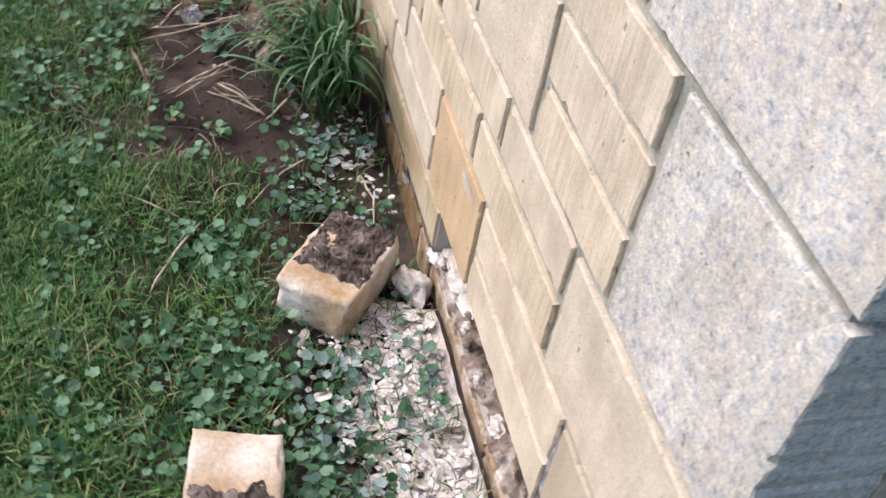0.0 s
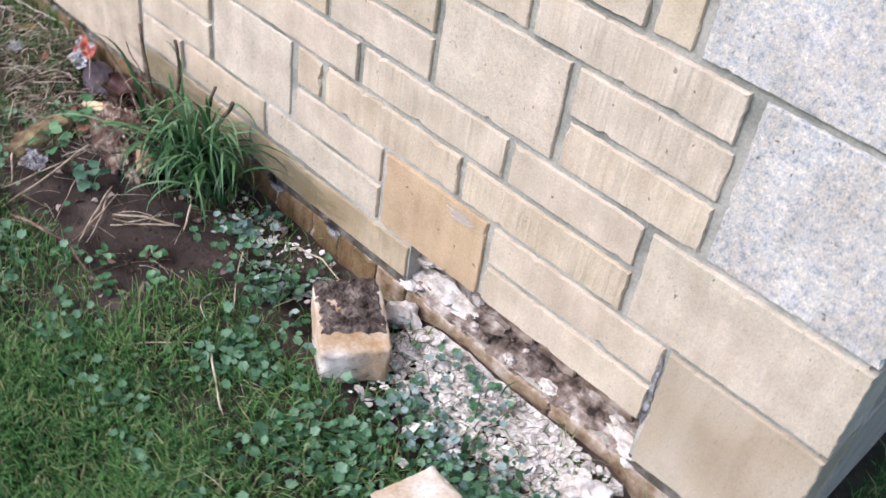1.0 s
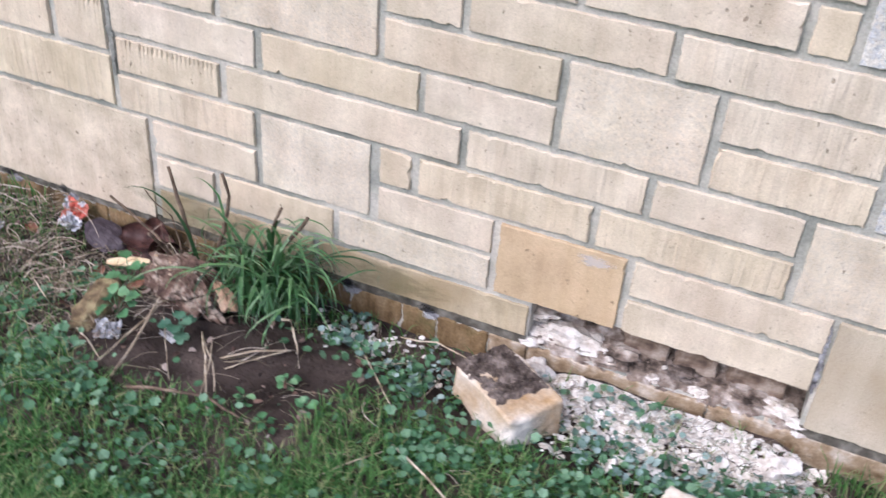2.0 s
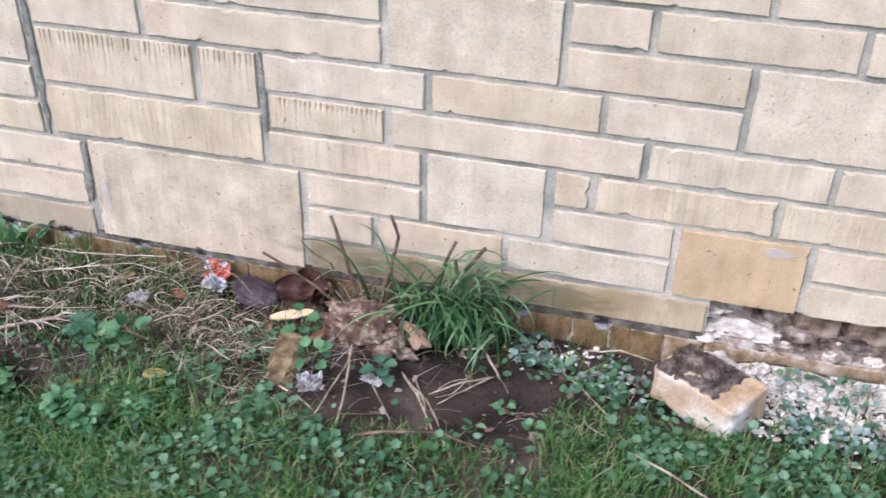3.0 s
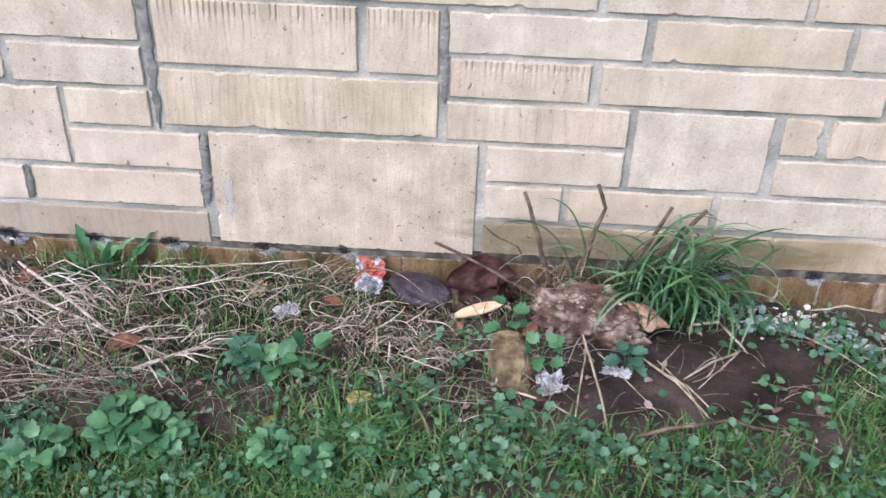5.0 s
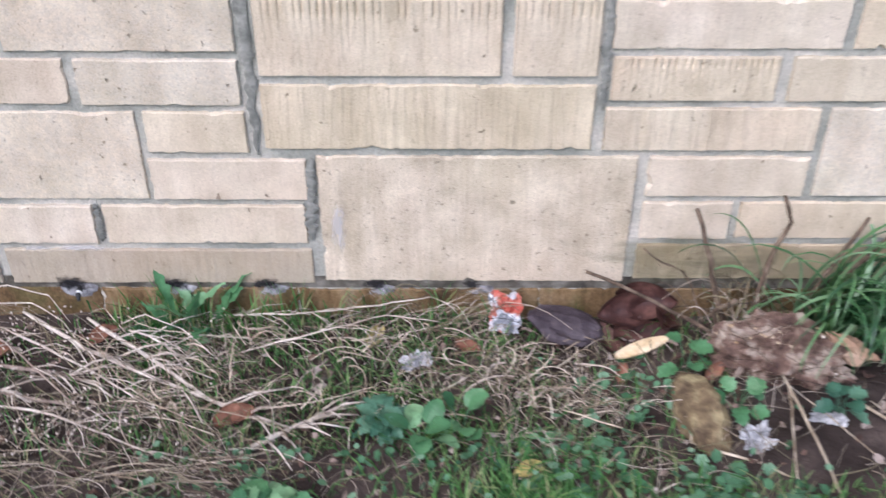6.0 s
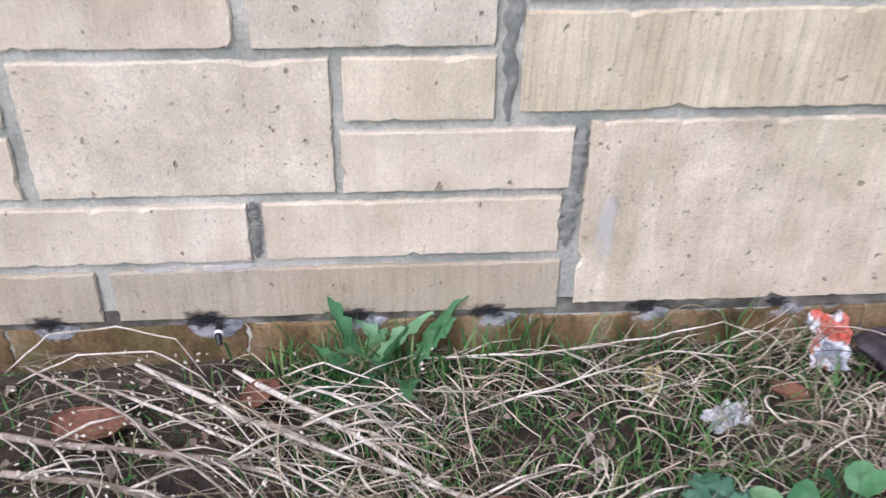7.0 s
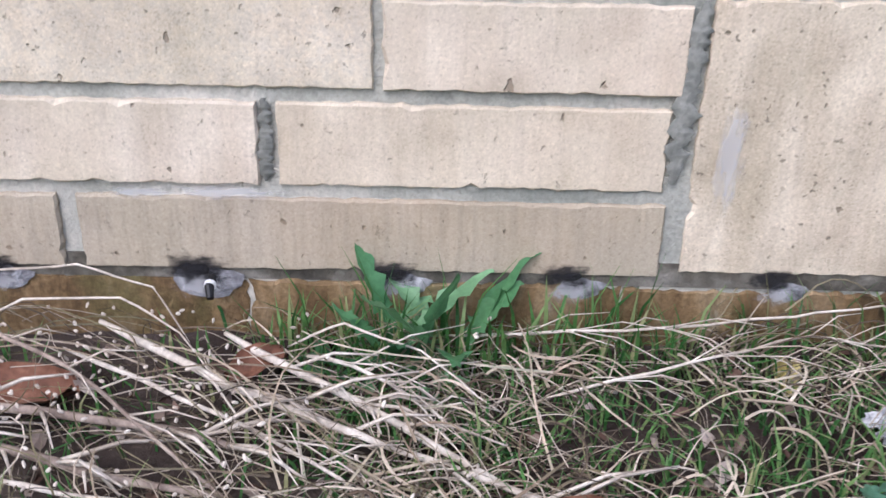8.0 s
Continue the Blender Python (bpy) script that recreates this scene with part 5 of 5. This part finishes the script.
def build_tuft():
    r = random.Random(52)
    tuft = new("grass_tuft")
    tuft.matrix_world = pose(0.785, -0.07, -0.055)
    tagged(tuft, "arching green leafy tuft growing against the stone wall", "plant")
    for k in range(165):
        fine = k % 3 == 0
        side_ways = r.random()
        if side_ways < 0.5:
            a, bx = r.uniform(-0.9, 0.3), r.gauss(-0.01, 0.045)
        elif side_ways < 0.86:
            a, bx = r.uniform(-1.9, -0.7), r.gauss(0.03, 0.045)
        else:
            a, bx = r.uniform(2.6, 4.1), r.gauss(0.0, 0.045)
        by = r.uniform(-0.05, 0.03)
        ln = r.uniform(0.12, 0.24) if fine else r.uniform(0.19, 0.34)
        v, f = ribbon(r, (bx, by, 0.0), a, ln, r.uniform(0.0011, 0.0020) if fine else r.uniform(0.0026, 0.0055), r.uniform(1.05, 1.62), r.uniform(2.2, 5.6))
        child("leaf", mesh_from("leaf", v, f, M_TUFT, True), tuft)
    for bx, by, a, ln, w, rise, droop in ((0.05, -0.06, -0.9, 0.33, 0.0058, 1.35, 3.3), (0.09, -0.05, -1.2, 0.30, 0.0048, 1.25, 3.0), (0.02, -0.07, -1.35, 0.29, 0.0058, 1.35, 3.2), (0.1, -0.06, -0.6, 0.28, 0.0045, 1.1, 2.9), (0.12, -0.03, -0.25, 0.24, 0.0042, 1.3, 3.2), (-0.03, -0.02, 0.2, 0.30, 0.0034, 1.5, 3.4), (0.03, 0.0, 0.05, 0.33, 0.0040, 1.45, 3.3)):
        v, f = ribbon(r, (bx, by, 0.0), a, ln, w, rise, droop)
        child("leaf", mesh_from("leaf", v, f, M_TUFT, True), tuft, "broad drooping leaf")
    for k in range(18):
        bx, by = r.gauss(-0.11, 0.05), r.uniform(-0.05, 0.03)
        v, f = ribbon(r, (bx, by, 0.0), r.uniform(0, 6.28), r.uniform(0.06, 0.17), r.uniform(0.0010, 0.0024), r.uniform(0.7, 1.5), r.uniform(1.0, 4.0))
        child("withered_leaf", mesh_from("withered_leaf", v, f, M_WITHERED, True), tuft, "withered straw coloured leaf")
    o = Vector((0.785, -0.07, -0.055))
    for pts, rad in ((((0.63, -0.07, -0.05), (0.60, -0.06, 0.05), (0.560, -0.05, 0.165)), 0.0040), (((0.66, -0.07, -0.05), (0.68, -0.05, 0.06), (0.70, -0.05, 0.145), (0.685, -0.05, 0.185)), 0.0036),
                     (((0.62, -0.08, -0.05), (0.52, -0.06, 0.0), (0.41, -0.05, 0.055)), 0.0030), (((0.78, -0.07, -0.04), (0.81, -0.05, 0.06), (0.872, -0.05, 0.150)), 0.0042), (((0.62, -0.09, -0.05), (0.585, -0.12, 0.03), (0.60, -0.17, 0.095)), 0.0034),
                     (((0.74, -0.06, -0.05), (0.77, -0.05, 0.05), (0.815, -0.05, 0.150)), 0.0036), (((0.60, -0.07, -0.04), (0.555, -0.05, 0.05), (0.49, -0.045, 0.09)), 0.0014), (((0.86, -0.06, -0.05), (0.93, -0.05, 0.05), (0.95, -0.06, 0.0)), 0.0012)):
        line = []
        for p, q in zip(pts, pts[1:]):
            line += [Vector(p).lerp(Vector(q), i / 4) for i in range(4)]
        line = [p + 0.006 * noise.noise_vector(p * 26) for p in line + [Vector(pts[-1])]]
        v, f = tube([p - o for p in line], [1.25 * rad * (1 - 0.35 * i / len(line)) * (1 + 0.25 * noise.noise(p * 90)) for i, p in enumerate(line)], 7)
        child("dead_stalk", mesh_from("dead_stalk", v, f, M_STALK, True), tuft, "dry brown cut stalk")


build_tuft()


def weed(x, y, count, size, lift, label, kind_of, seed, mat=M_LEAF, tilt=(10, 55), jag=0.0, spread=1.0, wide=1.0):
    """A rosette: each leaf is an oval blade on a stalk."""
    r = random.Random(seed)
    plant = new(kind_of)
    plant.matrix_world = pose(x, y, ground_z(x, y))
    tagged(plant, label, "weed")
    for k in range(count):
        a = k * 2.4 + r.uniform(-0.4, 0.4)
        reach = spread * size * (0.35 + 1.3 * math.sqrt((k + 0.5) / count)) * r.uniform(0.8, 1.15)
        up = r.uniform(*tilt)
        l, w = size * r.uniform(0.65, 1.1), wide * size * r.uniform(0.28, 0.42)
        z = lift * (1.1 - 0.7 * k / count) * r.uniform(0.7, 1.2)
        m = pose(0, 0, 0, 0, 0, math.degrees(a)) @ pose(reach * 0.45, 0, z, r.uniform(-25, 25), -up, 0)
        verts, faces = [], []
        n = 15
        bend = r.uniform(0.15, 0.6)
        for i in range(n + 1):
            t = i / n
            lobe = 1 + jag * math.sin(t * 22 + k) if jag < 0.25 else 1.12 - 0.26 * (i % 3)
            half = w * (math.sin(math.pi * min(0.97, 0.06 + 0.92 * t)) ** 0.6) * lobe
            sag = -bend * l * t * t
            for u in (-1, -0.5, 0, 0.5, 1):
                crinkle = 0.05 * l * noise.noise(Vector((t * 4, u * 2, seed + k))) + 0.035 * l * abs(u) * noise.noise(Vector((t * 11, u * 3, seed + k)))
                verts.append(tuple(m @ Vector((l * t + 0.05 * l * abs(u) * math.sin(t * 22 + k) * min(1, 4 * jag), half * u, sag + abs(u) * half * 0.25 + crinkle))))
        for i in range(n):
            for j in range(4):
                q = i * 5 + j
                faces.append((q, q + 1, q + 6, q + 5))
        e = m @ Vector((0, 0, 0))
        leaf = child("leaf", mesh_from("leaf", verts, faces, mat, True), plant)
        v, f = tube([(0, 0, -0.005), e * 0.55 + Vector((0, 0, 0.2 * e.z)), e], [size * 0.03] * 3, 4)
        child("stalk", mesh_from("stalk", v, f, mat, True), leaf)
    return plant


ROUND = "leafy green weed with rounded scalloped leaves in the bed"
SMALL = "dense low weed with small bright leaves"
weed(-0.04, -0.44, 50, 0.030, 0.050, ROUND, "leafy_weed", 61, M_LEAF, (0, 45), 0.12, 1.7, 1.35)
weed(-0.15, -0.51, 30, 0.030, 0.040, ROUND, "leafy_weed", 62, M_LEAF, (0, 45), 0.12, 1.5, 1.35)
weed(0.015, -0.455, 34, 0.028, 0.040, ROUND, "leafy_weed", 63, M_LEAF, (0, 45), 0.12, 1.7, 1.35)
weed(0.19, -0.47, 60, 0.020, 0.040, SMALL, "leafy_weed", 64, M_LEAF, (0, 50), 0.08, 1.7, 1.2)
weed(0.26, -0.50, 60, 0.020, 0.042, SMALL, "leafy_weed", 65, M_LEAF, (0, 50), 0.08, 1.7, 1.2)
weed(0.33, -0.45, 46, 0.018, 0.036, SMALL, "leafy_weed", 75, M_LEAF, (0, 50), 0.08, 1.7, 1.2)
weed(0.105, -0.255, 34, 0.026, 0.036, "bluish green feathery weed among dry stems", "feathery_weed", 66, M_BLUISH, (5, 45), 0.3, 1.1)
weed(0.16, -0.285, 10, 0.036, 0.036, "small weed with broad green leaves", "leafy_weed", 67, M_LEAF, (15, 55), 0.04, 1.0, 1.1)
weed(0.215, -0.275, 6, 0.032, 0.055, "small weed with broad green leaves", "leafy_weed", 68, M_LEAF, (25, 65), 0.04, 1.0, 1.2)
weed(-0.228, -0.040, 6, 0.095, 0.012, "dandelion with upright toothed leaves at the wall foot", "dandelion", 69, M_LEAF, (66, 88), 0.42, 0.22, 0.34)
weed(-0.185, -0.036, 5, 0.105, 0.014, "dandelion with upright toothed leaves at the wall foot", "dandelion", 70, M_LEAF, (62, 80), 0.42, 0.25, 0.30)
weed(-0.27, -0.045, 12, 0.034, 0.008, "low green seedlings at the wall foot", "dandelion", 71, M_LEAF, (10, 60), 0.3, 1.0, 0.6)
weed(-0.215, -0.060, 12, 0.034, 0.008, "low green seedlings at the wall foot", "dandelion", 76, M_LEAF, (5, 50), 0.3, 1.0, 0.7)
weed(0.545, -0.175, 6, 0.028, 0.058, "pale green lobed leaf cluster by a clod", "leafy_weed", 72, M_LEAF, (0, 30), 0.18, 1.0, 1.4)
weed(0.735, -0.275, 7, 0.026, 0.045, "green lobed leaf cluster on bare soil", "leafy_weed", 73, M_BLUISH, (5, 40), 0.18, 1.0, 1.4)
weed(0.595, -0.275, 6, 0.026, 0.045, "pale green lobed leaf cluster by a tissue", "leafy_weed", 74, M_LEAF, (5, 40), 0.18, 1.0, 1.3)
for i, (x, y) in enumerate(((0.93, -0.36), (0.97, -0.29), (1.03, -0.33), (0.88, -0.41), (0.99, -0.395), (0.40, -0.33), (0.33, -0.29), (0.44, -0.37), (0.36, -0.40))):
    weed(x, y, 6, 0.016, 0.020, "tiny green seedling on bare soil", "seedling", 80 + i, M_LEAF, (0, 40), 0.06, 0.9, 1.3)


def build_crumbs():
    r = random.Random(77)
    heap = Heap()
    for k in range(1600):
        x, y = r.uniform(-0.6, 1.3), r.uniform(-0.55, -0.02)
        if soil_patch(x, y) > 1.4 and r.random() < 0.6:
            continue
        q = r.uniform(0.0015, 0.006)
        v, f = lump(r, q, q * 0.8, q * 0.6, 0.4, 1, k)
        z = ground_z(x, y)
        heap.add([(a + x, b + y, c + z) for a, b, c in v], f)
    thing("soil_crumbs", heap.mesh("soil_crumbs", M_SOIL), "loose dark crumbs of damp soil", "soil", kind="stuff")


build_crumbs()


def build_litter():
    """Small torn bits of dead leaf among the stems."""
    r = random.Random(99)
    heap = Heap()
    for k in range(520):
        x, y = r.uniform(-0.7, 0.62), r.uniform(-0.42, -0.02)
        if k > 430:
            x, y = r.uniform(0.6, 1.35), r.uniform(-0.45, -0.03)
        q = r.uniform(0.003, 0.011)
        slim = r.uniform(0.3, 0.8)
        m = pose(x, y, ground_z(x, y) + r.uniform(0.004, 0.022), r.gauss(0, 30), r.gauss(0, 30), r.uniform(0, 360))
        n = 7
        ring = []
        for i in range(n):
            a = 2 * math.pi * i / n
            d = q * r.uniform(0.6, 1.25)
            ring.append((d * math.cos(a), slim * d * math.sin(a), 0.35 * q * math.cos(2 * a + k) + 0.001))
        top = [(0, 0, 0)] + ring
        verts = [tuple(m @ Vector(p)) for p in top] + [tuple(m @ Vector((p[0], p[1], p[2] - 0.0007))) for p in top]
        e = n + 1
        faces = [(0, 1 + i, 1 + (i + 1) % n) for i in range(n)] + [(e, e + 1 + (i + 1) % n, e + 1 + i) for i in range(n)]
        faces += [(1 + i, e + 1 + i, e + 1 + (i + 1) % n, 1 + (i + 1) % n) for i in range(n)]
        heap.add(verts, faces)
    thing("leaf_litter", heap.mesh("leaf_litter", M_LITTER), "torn brown bits of dead leaf among the stems", "leaf litter", kind="stuff")


M_LITTER = island("leaf_litter", [(0.03, 0.018, 0.015), (0.09, 0.05, 0.035), (0.16, 0.10, 0.075), (0.27, 0.21, 0.17), (0.40, 0.34, 0.30)], 0.8)
build_litter()
